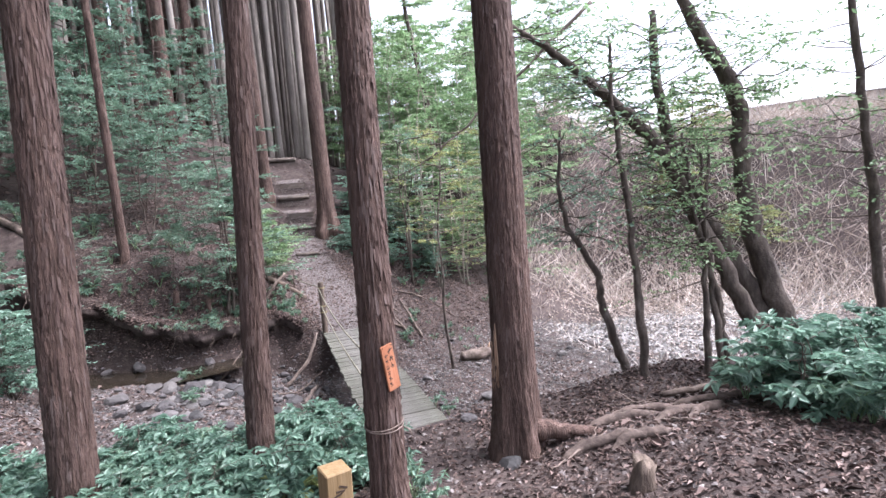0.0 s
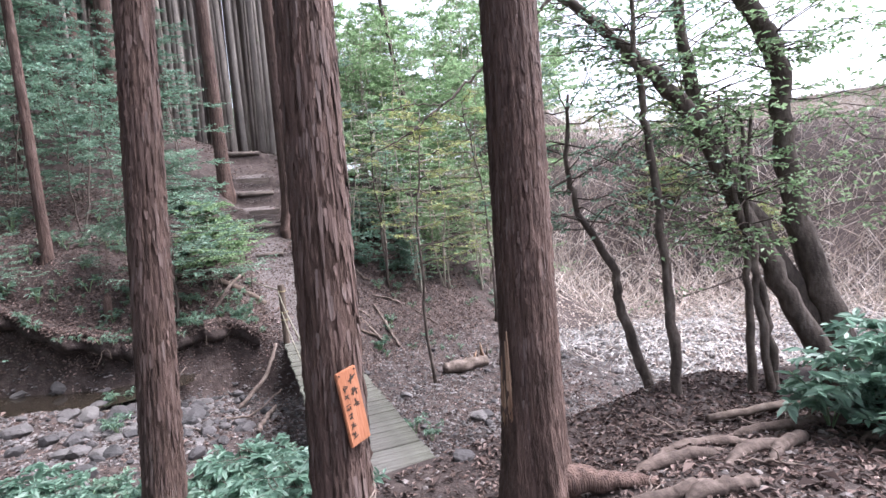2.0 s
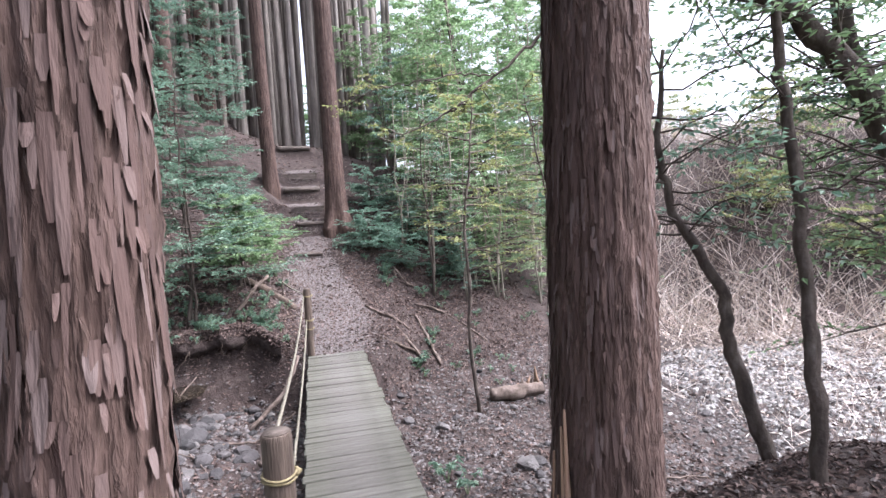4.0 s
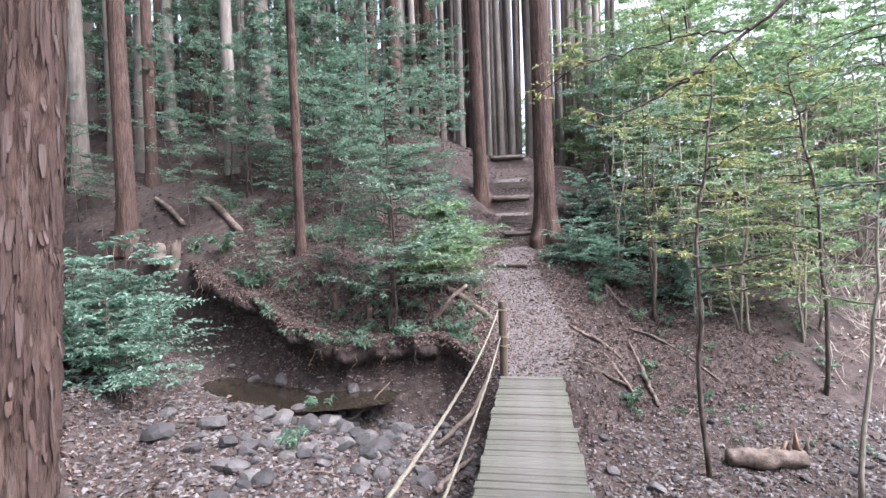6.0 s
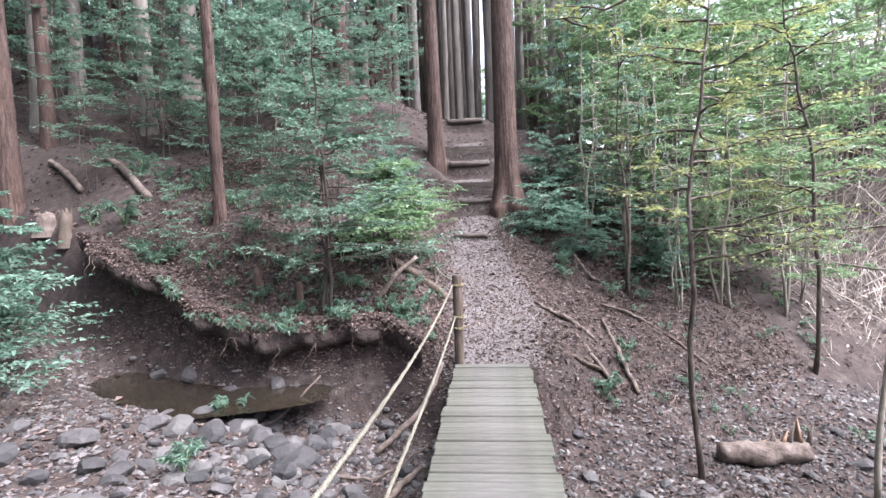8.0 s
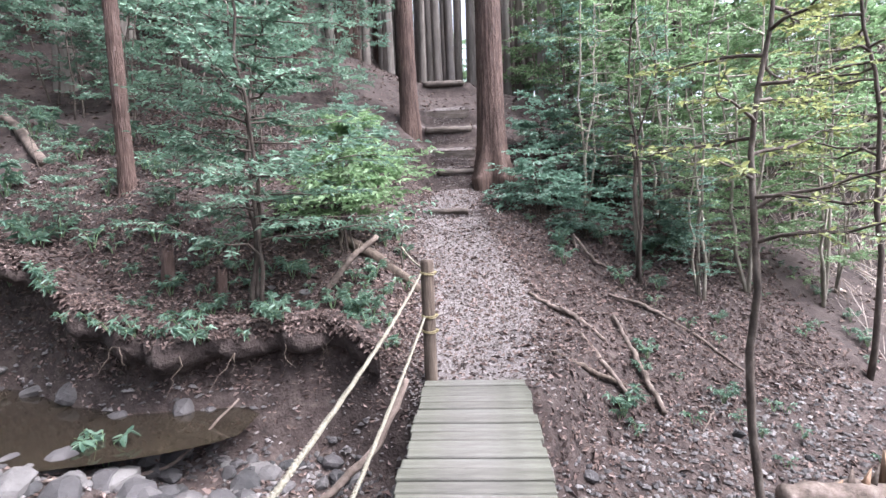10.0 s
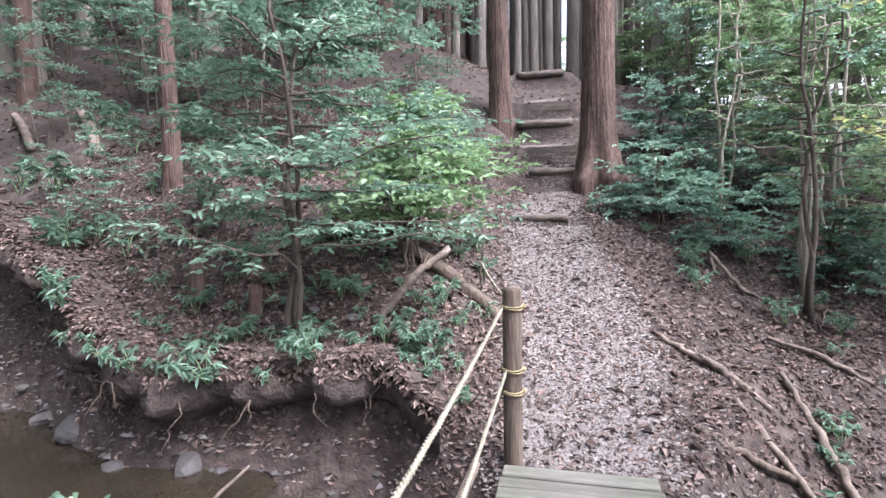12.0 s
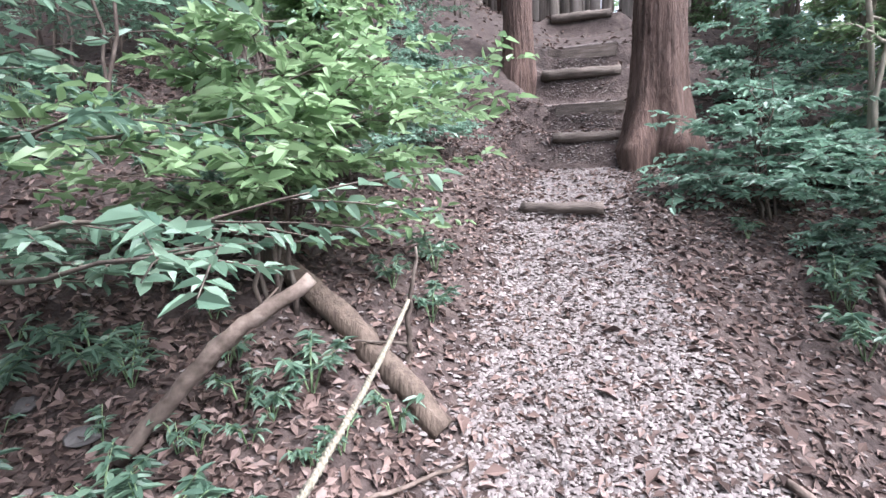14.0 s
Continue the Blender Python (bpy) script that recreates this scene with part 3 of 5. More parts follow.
# ---- undercut creek bank ----
LIP = ((0.5, -0.03, 0), (0.2, 0.02, 0.02), (0.0, 0.03, 0.03), (-0.14, 0.0, 0.04), (-0.27, -0.07, 0.05), (-0.33, -0.15, 0.05), (-0.27, -0.22, 0.04), (-0.12, -0.27, 0.03), (0.25, -0.36, 0.02))
lip_r = np.random.default_rng(17)
lx = np.arange(-5.2, -0.32, 0.05)
lip_v = np.zeros((len(lx), len(LIP), 3))
for k, x in enumerate(lx):
    yb = float(bank_line(x))
    reach = (0.36 + 0.28 * math.sin(x * 2.3) + 0.2 * math.sin(x * 6.1 + 1) + 0.15 * math.sin(x * 13 + 2)) * min(1, (x + 5.2) / 0.5, (-0.3 - x) / 0.4)
    top = float(land(x, yb + 0.42))
    for q, (dy, dz, rough_) in enumerate(LIP):
        y = yb + (dy * reach if dy < 0 else dy)
        z = float(land(x, y)) - 0.03 if q == 0 else top + dz * (0.7 + 0.5 * reach) + (0.03 if 0 < q < 3 else 0)
        lip_v[k, q] = (x, y + lip_r.normal(0, rough_ * 0.4), z + lip_r.normal(0, rough_ * 0.4))
w = len(LIP)
lip_f = [(k * w + q, k * w + q + 1, (k + 1) * w + q + 1, (k + 1) * w + q) for k in range(len(lx) - 1) for q in range(w - 1)]
tagged(new("creek_bank", mesh_from("creek_bank", lip_v.reshape(-1, 3), lip_f, M_SOIL)), "dark undercut earth bank above the creek pool", "bank", kind="structure")
n = 7000
i, q, fu, fv = lip_r.integers(0, len(lx) - 1, n), lip_r.integers(0, 4, n), lip_r.random((n, 1)), lip_r.random((n, 1))
base = (lip_v[i, q] * (1 - fu) + lip_v[i + 1, q] * fu) * (1 - fv) + (lip_v[i, q + 1] * (1 - fu) + lip_v[i + 1, q + 1] * fu) * fv + [0, -0.004, 0.008]
a = lip_r.uniform(0, 6.283, n)
tilt = np.where(q > 2, 0.9, 0.3)
nrm = np.stack([lip_r.normal(0, 0.3, n), -tilt + lip_r.normal(0, 0.3, n), np.ones(n)], 1)
d = np.stack([np.cos(a), np.sin(a), -tilt * 0.4], 1)
size = 0.05 * lip_r.uniform(0.5, 1.3, n)
tagged(new("leaf_litter", leaf_mesh("leaf_litter", base, d, nrm, size, size * 0.5, M_LITTER, False)), "dry leaves lying on the lip of the undercut bank", "leaf litter", kind="stuff")


def rootlet(k):
    """A thin bare root hanging out of the bank lip."""
    i = int(lip_r.integers(8, len(lx) - 8))
    p = lip_v[i, 5]
    end = p + [lip_r.normal(0, 0.12), -lip_r.uniform(0, 0.08), -lip_r.uniform(0.12, 0.35)]
    ob = thing("root", "thin bare root hanging from the undercut bank", "root", "hanging roots")
    piece("strand", tube_mesh("strand", wander(p, end, 7, 0.02, lip_r), np.linspace(0.006, 0.002, 7), M_POST, 5), ob)


for k in range(11):
    rootlet(k)

# ---- trees by the near bank ----
place(cedar("cedar_tree", "reddish-brown cedar trunk with orange sign board nailed on", 15, 0.108, 3, True, (0.33, 0.1), 0.25, strips=1400), -0.17, -6.61)
place(cedar("cedar_tree", "stout reddish cedar with torn bark beside the footbridge", 17, 0.165, 4, True, (0.35, 0.1), 0.65, strips=3800, roots=4), 1.035, -5.97)
place(cedar("cedar_tree", "slender grey-brown cedar among green undergrowth", 15, 0.097, 5, True, (0.85, 0.2), 0.2, strips=1300), -0.98, -5.5)
place(cedar("cedar_tree", "straight greyish cedar on the creek bank", 16, 0.148, 6, True, (0.56, 0.1), 0.2, strips=1400), -2.3, -5.3)
place(cedar("cedar_tree", "cedar trunk behind a leafy bush on the bank", 16, 0.19, 8, True, (-0.4, 0.1), 0.2, strips=640), -5.5, -1.1)
place(cedar("cedar_tree", "tall pinkish cedar with fluted base beside the steps", 18, 0.215, 9, True, (-0.05, 0.1), 0.75, strips=1680, roots=5), 0.77, 4.74)
place(cedar("cedar_tree", "dark cedar trunk on the upper side of the steps", 17, 0.16, 10, True, (-0.2, 0.1), 0.3, strips=640), -0.72, 6.0)
place(cedar("cedar_tree", "thin dark cedar on the leaf-covered slope", 12, 0.075, 11, True, (-0.2, 0.1), 0.3, strips=400), -3.45, 1.72)
place(cedar("cedar_tree", "reddish cedar trunk on the shaded slope", 16, 0.17, 12, True, (-0.4, 0.1), 0.4, strips=480), -7.3, 2.3)

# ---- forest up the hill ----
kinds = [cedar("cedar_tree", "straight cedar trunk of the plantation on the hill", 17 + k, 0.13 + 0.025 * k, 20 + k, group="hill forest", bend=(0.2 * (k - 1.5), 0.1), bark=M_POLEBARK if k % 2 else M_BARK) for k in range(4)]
spots, r = [], random.Random(5)
for k in range(9000):
    x, y = r.uniform(-26, 16), r.uniform(4, 42)
    if y < 8.5 and -2.5 < x < 2.2 or x > 1.5 + 0.22 * y and r.random() < 0.93 or abs(x - path_x(y)) < 0.7 and y < 10 or (x > 0 and y < 9):
        continue
    if y < 7 and x > -6:
        continue
    gap = (0.62 if abs(x) < 3.5 else 1.2) if y < 26 else 1.6
    if all((x - a) ** 2 + (y - b) ** 2 > gap * gap for a, b in spots):
        spots.append((x, y))
spots.sort(key=lambda p: p[1] + 0.6 * abs(p[0]))
spots = [p for p in spots if not (-2.6 < p[0] < 3.4 and p[1] < 30) and p[0] < 1.5][:110]
for k, (x, y) in enumerate(spots):
    if k < 4:
        place(kinds[k], x, y, r.uniform(0, 360))
    else:
        clone(kinds[k % 4], x, y, r.uniform(0, 360), r.uniform(0.85, 1.2))

# ---- unseen cedars beside and behind the trail, added to shade the left bank ----
full = cedar("cedar_tree", "unseen full-crowned shade cedar added beside the trail", 15, 0.17, 97, group="trailside forest", crown_from=0.3, sprays=900, spread=2.6)
place(full, -7.5, -4.0)
for x, y in ((-6.5, -7.5), (-10.0, -2.0), (-9.5, -6.5), (-12.5, -4.5), (-5.5, -11.0), (-8.5, -10.5), (-12.0, 0.5), (-3.0, -13.0), (-13.5, -9.0), (-0.5, -15.0)):
    clone(full, x, y, 37 * x + 11 * y, 0.9 + 0.03 * (int(x * y) % 7))

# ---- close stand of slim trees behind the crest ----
# These poles take the bark that has distance haze in its colour.
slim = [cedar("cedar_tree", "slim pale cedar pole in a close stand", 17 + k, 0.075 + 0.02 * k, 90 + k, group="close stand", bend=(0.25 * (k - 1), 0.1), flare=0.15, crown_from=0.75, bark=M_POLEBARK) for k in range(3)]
stand, r = [], random.Random(15)
while len(stand) < 170:
    x, y = (r.uniform(-3, 3.2), r.uniform(9.5, 22)) if len(stand) < 135 else (r.uniform(-10, -2), r.uniform(8.5, 20))
    if all((x - a) ** 2 + (y - b) ** 2 > 0.2 for a, b in stand + spots):
        stand.append((x, y))
for k, (x, y) in enumerate(stand):
    if k < 3:
        place(slim[k], x, y, r.uniform(0, 360))
    else:
        clone(slim[k % 3], x, y, r.uniform(0, 360), r.uniform(0.85, 1.2))

# ---- footbridge ----
bridge = thing("footbridge", "narrow weathered plank footbridge over the creek", "bridge")
BW, BL, PLANKS = 0.8, 4.96, 44
pitch = BL / PLANKS
plank_kinds = []
for k in range(5):
    bm = bmesh.new()
    bmesh.ops.create_cube(bm, size=1)
    bmesh.ops.scale(bm, vec=(BW - 0.03 + 0.05 * rnd.random(), pitch - 0.004 - 0.007 * rnd.random(), 0.036), verts=bm.verts)
    bmesh.ops.bevel(bm, geom=bm.edges[:], offset=0.006, segments=1, affect="EDGES")
    me = bpy.data.meshes.new("plank")
    bm.to_mesh(me)
    bm.free()
    me.materials.append(M_PLANK)
    plank_kinds.append(me)
for k in range(PLANKS):
    p = piece("plank", plank_kinds[k % 5], bridge)
    p.matrix_basis = pose(BW / 2 + rnd.uniform(-0.008, 0.008), -BL + pitch * (k + 0.5), -0.022 + rnd.uniform(-0.006, 0.006), rnd.uniform(-1.6, 1.6), 0, rnd.uniform(-0.5, 0.5))
for x in (0.14, 0.66):
    line = [(x, -BL - 0.25, -0.13), (x + 0.01, -3.2, -0.13), (x - 0.01, -1.6, -0.13), (x, 0.2, -0.13)]
    piece("beam", tube_mesh("beam", line, [0.085, 0.08, 0.08, 0.075], M_DEADWOOD, 12, 0.04, 3), bridge, "round log beam")


def timber_post(label, x, y, height, radius, lean=0.0, collars=()):
    ob = thing("post", label, "post", "rope posts", at=(x, y, float(land(x, y))))
    sides, verts = 20, []
    zs = [-0.2, 0, height * 0.3, height * 0.6, height - 0.02, height - 0.006, height]
    rs = [1, 1, 0.99, 1.01, 1.0, 0.95, 0.88]
    v, f = tube([(lean * max(z, 0), 0, z) for z in zs], [radius * q for q in rs], sides, True, 0.012, 5)
    piece("shaft", mesh_from("shaft", v, f, M_POST), ob)
    v, f = tube([(lean * height, 0, height), (lean * height, 0, height + 0.003)], radius * 0.87, sides)
    piece("end_grain", mesh_from("end_grain", v, f, M_POSTTOP), ob, "pale weathered post top")
    for z in collars:
        for q in range(2):
            a = np.linspace(0, 2 * np.pi, 25)
            line = np.stack([np.cos(a) * (radius + 0.005) + lean * z, np.sin(a) * (radius + 0.005), z + q * 0.013 + 0.004 * np.sin(a * 2 + q)], 1)
            v, f = tube(line, 0.0048, 6, False)
            piece("rope_coil", mesh_from("rope_coil", v, f, M_YROPE), ob, "yellow rope wound round the post")
        knot = tube([(radius + 0.004, -0.012, z), (radius + 0.014, 0.0, z + 0.012), (radius + 0.004, 0.014, z + 0.02)], [0.006, 0.012, 0.006], 6)
        piece("knot", mesh_from("knot", *knot, M_YROPE), ob)
    return ob


PX, PY, PZ = 0.055, 0.06, -0.02
timber_post("brown timber post with yellow rope at the bridge end", PX, PY, 0.97, 0.052, 0.0, (0.86, 0.52, 0.4))
NX, NY = 0.02, -5.6
timber_post("round timber post with pale top at the bridge start", NX, NY, 1.06, 0.052, 0.0, (0.9, 0.55))


def rope(label, a, b, sag, radius=0.0095, strand=M_ROPE):
    """Three twisted strands hanging between two points."""
    a, b = np.array(a), np.array(b)
    ob = thing("rope", label, "rope", "bridge ropes")
    ln = np.linalg.norm(b - a)
    n = int(ln / 0.02)
    s = np.linspace(0, 1, n)
    mid = a + (b - a) * s[:, None]
    mid[:, 2] -= sag * 4 * s * (1 - s)
    for k in range(3):
        ph = s * ln / 0.055 * 2 * np.pi + k * 2.094
        side = np.cross((b - a) / ln, (0, 0, 1))
        line = mid + (np.cos(ph) * radius * 0.55)[:, None] * side + (np.sin(ph) * radius * 0.55)[:, None] * np.array([0, 0, 1.0])
        v, f = tube(line, radius * 0.6, 5, False)
        piece("strand", mesh_from("strand", v, f, strand), ob)
    return ob


nz = float(land(NX, NY))
rope("pale twisted handrail rope along the bridge", (PX - 0.05, PY, PZ + 0.86), (NX - 0.05, NY + 0.02, nz + 0.92), 0.13)
rope("lower pale twisted rope along the bridge", (PX - 0.03, PY - 0.05, PZ + 0.52), (NX - 0.02, NY + 0.05, nz + 0.57), 0.1)
rope("pale rope running on from the post up the path", (PX - 0.02, PY + 0.05, PZ + 0.88), (-0.36, 1.62, 0.93), 0.03)

# ---- log steps on the path ----


def log_step(label, x0, x1, y, z, radius, board=False, turn=0.0):
    ob = thing("log_step", label, "step", "path steps")
    if board:
        bm = bmesh.new()
        bmesh.ops.create_cube(bm, size=1)
        bmesh.ops.scale(bm, vec=(x1 - x0, 0.06, radius * 2), verts=bm.verts)
        bmesh.ops.bevel(bm, geom=bm.edges[:], offset=0.012, segments=2, affect="EDGES")
        part("board", bm, M_LOGSTEP, ob)
    else:
        r = np.random.default_rng(int(y * 100))
        line = wander(((x0 - x1) / 2, 0, 0), ((x1 - x0) / 2, 0, 0), 9, 0.004, r)
        piece("log", tube_mesh("log", line, radius * r.uniform(0.9, 1.08, 9), M_LOGSTEP, 14, 0.03, 2), ob)
    ob.matrix_basis = pose((x0 + x1) / 2, y, z, 0, 0, turn)
    return ob


log_step("weathered grey log laid across the path", -0.2, 0.36, 3.36, 1.27, 0.045, False, -4)
log_step("split log step with dark hollow below", -0.14, 0.5, 4.68, 1.9, 0.05, False, 2)
log_step("squared grey timber step on the path", -0.2, 0.5, 5.35, 2.23, 0.085, True, 0)
log_step("round log step packed with earth and stones", -0.42, 0.45, 6.0, 2.77, 0.065, False, 3)
log_step("squared grey timber step higher on the path", -0.45, 0.4, 6.6, 3.15, 0.085, True, -2)
log_step("top log step under the cedars", -0.6, 0.3, 8.2, 4.12, 0.07, False, 2)


# ---- saplings and bushes on the far bank ----
place(sapling("sapling", "evergreen sapling with layered branches on the creek bank", 3.6, 1.3, 0.065, 31, M_LEAF, stems=3, tiers=19, twigs=11, per_twig=13, low=0.22, stem_r=0.026, lop=(0.3, 0.1)), -1.6, 0.6)
place(sapling("sapling", "leafy evergreen bush overhanging the path", 1.25, 1.05, 0.085, 32, M_LEAFLIT, stems=5, tiers=9, twigs=8, per_twig=8, low=0.42, stem_r=0.013, lop=(0.3, 0.0)), -1.0, 1.55)
place(sapling("sapling", "bright leafy branch layers over fallen logs", 1.35, 0.9, 0.075, 47, M_LEAFLIT, stems=3, tiers=10, twigs=9, per_twig=10, low=0.45, stem_r=0.014, lop=(0.35, -0.1)), -1.15, 2.1)
bush = sapling("bush", "glossy evergreen bush beside the fluted cedar", 0.95, 0.8, 0.075, 33, M_FERN, stems=5, tiers=8, twigs=7, per_twig=10, low=0.12, stem_r=0.011, category="bush", group="path bushes")
place(bush, 1.4, 3.85)
for x, y, s in ((1.8, 4.4, 0.9), (2.0, 3.4, 0.7), (2.6, 4.6, 1.1), (1.7, 5.6, 1.1), (3.0, 3.4, 1.0), (-1.15, 3.9, 0.7), (-1.5, 4.9, 0.9), (-1.35, 2.9, 0.7)):
    clone(bush, x, y, rnd.uniform(0, 360), s)
slope = sapling("sapling", "slim evergreen sapling on the shaded slope", 3.2, 1.1, 0.085, 34, stems=2, tiers=13, twigs=8, per_twig=10, low=0.25, stem_r=0.016, fine=False, group="slope saplings")
slope2 = sapling("sapling", "thin sapling with pale green layered leaves", 4.2, 1.3, 0.09, 36, M_FERN, stems=2, tiers=15, twigs=8, per_twig=10, low=0.25, stem_r=0.018, fine=False, group="slope saplings")
under = sapling("young_tree", "broad evergreen young tree under the cedars", 5.2, 1.7, 0.12, 35, stems=3, tiers=15, twigs=9, per_twig=10, low=0.25, stem_r=0.028, fine=False, category="young tree", group="understory")
bright = sapling("young_tree", "sunlit light-green young tree on the open slope", 6.0, 1.9, 0.14, 37, M_LEAFLIT, M_PALEBARK, stems=3, tiers=15, twigs=9, per_twig=10, low=0.15, stem_r=0.03, fine=False, category="young tree", group="bright slope trees")
place(slope, -3.1, 2.6)
place(slope2, -2.7, 3.7)
place(under, -4.6, 5.0)
place(bright, 4.6, 6.0)
for x, y, s in ((-2.2, 3.2, 0.75), (-4.2, 3.1, 0.9), (-5.6, 3.9, 1.0), (-3.5, 4.3, 1.0), (-6.6, 4.6, 1.1), (-2.0, 5.6, 0.8), (-5.1, 6.2, 1.1), (-7.8, 4.4, 1.0), (-3.0, 6.4, 1.0), (-8.8, 2.8, 0.9), (-6.1, 2.6, 0.7),
                (-3.9, 1.2, 0.45), (-2.6, 1.3, 0.4)):
    clone(slope, x, y, rnd.uniform(0, 360), s)
for x, y, s in ((-3.9, 5.6, 1.0), (-5.0, 4.3, 0.9), (-6.9, 6.0, 1.1), (-1.8, 7.2, 0.85), (-9.0, 5.2, 1.1), (-4.4, 7.6, 1.1), (2.4, 6.8, 0.9), (3.0, 2.1, 0.35)):
    clone(slope2, x, y, rnd.uniform(0, 360), s)
for x, y, s in ((-6.4, 7.6, 1.1), (-8.6, 7.0, 1.0), (-11, 6.0, 1.1), (-2.6, 9.2, 0.8), (-10.5, 9.5, 1.2), (-13, 4.2, 1.1), (-4.2, 10.5, 0.9), (-7.5, 11, 1.2), (-14, 9, 1.3), (-10.5, 3.0, 0.8), (-11.8, 1.6, 0.9), (-9.2, 0.6, 0.7)):
    clone(under, x, y, rnd.uniform(0, 360), s)
# The lit leaf colour of these trees brightens the slope and the background.
for x, y, s in ((2.9, 5.0, 0.55), (3.5, 3.0, 0.4), (4.3, 3.5, 0.5), (5.4, 3.4, 0.5), (3.6, 4.6, 0.7), (5.6, 4.8, 0.9), (4.0, 8.0, 0.95), (6.2, 7.6, 1.1), (7.4, 5.8, 1.0), (5.2, 10.2, 1.15), (7.8, 9.6, 1.3), (6.6, 13, 1.4), (9.6, 12.5, 1.4), (8.4, 16, 1.5), (11.4, 16, 1.5), (5.4, 16, 1.4), (9.2, 7.4, 1.0), (7.0, 20, 1.6), (10.8, 21, 1.7), (14, 20, 1.6),
                (-0.5, 27, 1.2), (1.6, 26, 1.2), (-2.6, 28, 1.3), (3.4, 24, 1.2), (0.6, 30, 1.4), (12.2, 11.6, 1.2), (14.5, 14, 1.3), (3.2, 7.4, 0.8), (2.7, 9.3, 0.85), (4.2, 10, 1.0), (3.4, 12.5, 1.1), (2.4, 11.3, 0.9), (5.2, 14, 1.3), (4.0, 17, 1.3)):
    clone(bright, x, y, rnd.uniform(0, 360), s)

# ---- thin trees right of the bridge ----
thin = sapling("young_tree", "thin dark-stemmed tree with yellow-green leaves by the creek", 4.6, 1.25, 0.06, 41, M_LEAFY, stems=1, tiers=22, twigs=9, per_twig=9, low=0.42, stem_r=0.034, category="young tree", lean=(0.25, 0.2))
place(thin, 2.33, -0.5)
place(sapling("young_tree", "crooked pale-stemmed young tree on the creek edge", 4.2, 1.3, 0.06, 42, M_LEAFLIT, M_PALEBARK, stems=1, tiers=16, twigs=8, per_twig=9, low=0.45, stem_r=0.03, category="young tree", lean=(0.3, 0.2)), 3.7, -0.72)
place(sapling("young_tree", "slender twin-stemmed tree on the open slope", 4.0, 1.1, 0.065, 43, M_LEAF, M_GREYBARK, stems=2, tiers=15, twigs=8, per_twig=9, low=0.35, stem_r=0.026, category="young tree"), 2.42, 2.5)
clone(thin, 4.6, 1.7, 140, 1.05)
pale = sapling("young_tree", "bare pale-stemmed sapling in the brush below the path", 3.8, 0.8, 0.06, 45, M_LEAFLIT, M_PALEBARK, stems=3, tiers=8, twigs=5, per_twig=6, low=0.35, stem_r=0.024, category="young tree", group="pale saplings", thick=1.4)
place(pale, 2.55, 2.9)
for x, y, q in ((3.1, 2.3, 0.9), (2.2, 4.3, 1.05), (3.9, 2.7, 1.1), (3.3, 4.0, 1.2), (4.9, 2.9, 1.0)):
    clone(pale, x, y, 70 * x, q)

# ---- leafy bush on the near left bank ----
lb = sapling("bush", "dense bush with small pale leaves on the creek bank", 1.5, 0.9, 0.07, 44, M_FERN, stems=6, tiers=9, twigs=7, per_twig=9, low=0.1, stem_r=0.011, category="bush", group="bank bushes")
place(lb, -4.6, -0.9, 0, 1.1)
clone(lb, -5.1, -0.6, 80, 1.15)
clone(lb, -4.25, -1.5, 200, 0.8)
clone(lb, -4.9, -1.4, 300, 1.0)


# ---- low undergrowth ----
def low_plant(label, seed, leaf, stalks=7, per=9, height=0.35, material=M_FERN, group="undergrowth"):
    """A knee-high plant: arching stalks with long drooping leaves."""
    r = np.random.default_rng(seed)
    ob = thing("plant", label, "plant", group)
    LB, LD, LN, st = [], [], [], []
    for k in range(stalks):
        a = r.uniform(0, 6.283)
        h = height * r.uniform(0.5, 1.1)
        tip = np.array([math.cos(a) * h * 0.7, math.sin(a) * h * 0.7, h])
        mid = tip * [0.4, 0.4, 0.7]
        st.append(tube([(0, 0, -0.03), mid, tip], [0.004, 0.003, 0.002], 4, False))
        n = per
        s = r.uniform(0.35, 1.0, n)[:, None]
        LB.append((1 - s) * mid * 0.8 + s * tip)
        b = r.uniform(0, 6.283, n)
        LD.append(np.stack([np.cos(b), np.sin(b), r.uniform(-0.4, 0.35, n)], 1))
        LN.append(np.array([0, 0, 1.0]) + r.normal(0, 0.3, (n, 3)))
    LB, LD, LN = np.concatenate(LB), np.concatenate(LD), np.concatenate(LN)
    sz = leaf * r.uniform(0.6, 1.2, len(LB))
    v, f = merge(st)
    piece("stalk", mesh_from("stalk", v, f, M_LEAFLIT), ob)
    piece("foliage", leaf_mesh("foliage", LB, LD, LN, sz, sz * 0.34, material, True, 0.22), ob)
    return ob


fern = low_plant("knee-high plant with long blue-green leaves", 51, 0.085, 8, 13, 0.33, M_LEAF)
fern2 = low_plant("low plant with broad drooping green leaves", 52, 0.08, 8, 13, 0.28, M_LEAF)
small = low_plant("small green seedling among dry leaves", 53, 0.075, 4, 6, 0.16, M_LEAF, "seedlings")
lime = low_plant("yellow-green leafy plant in the undergrowth", 54, 0.1, 7, 9, 0.3, M_LEAFY)
shrub = sapling("bush", "knee-high shrub with blue-green oval leaves", 0.5, 0.42, 0.07, 55, M_FERN, stems=4, tiers=6, twigs=6, per_twig=7, low=0.3, stem_r=0.007, category="bush", group="bank shrubs")
shrub2 = sapling("bush", "low shrub with small dull green leaves", 0.42, 0.45, 0.055, 56, M_LEAF, stems=5, tiers=6, twigs=6, per_twig=8, low=0.25, stem_r=0.006, category="bush", group="bank shrubs")
place(shrub, -1.8, -5.45)
place(shrub2, -1.1, -5.2)
place(fern, -1.5, -5.6)
place(fern2, -0.6, -5.5)
place(small, -0.3, 1.35)
place(lime, -1.3, -6.3)
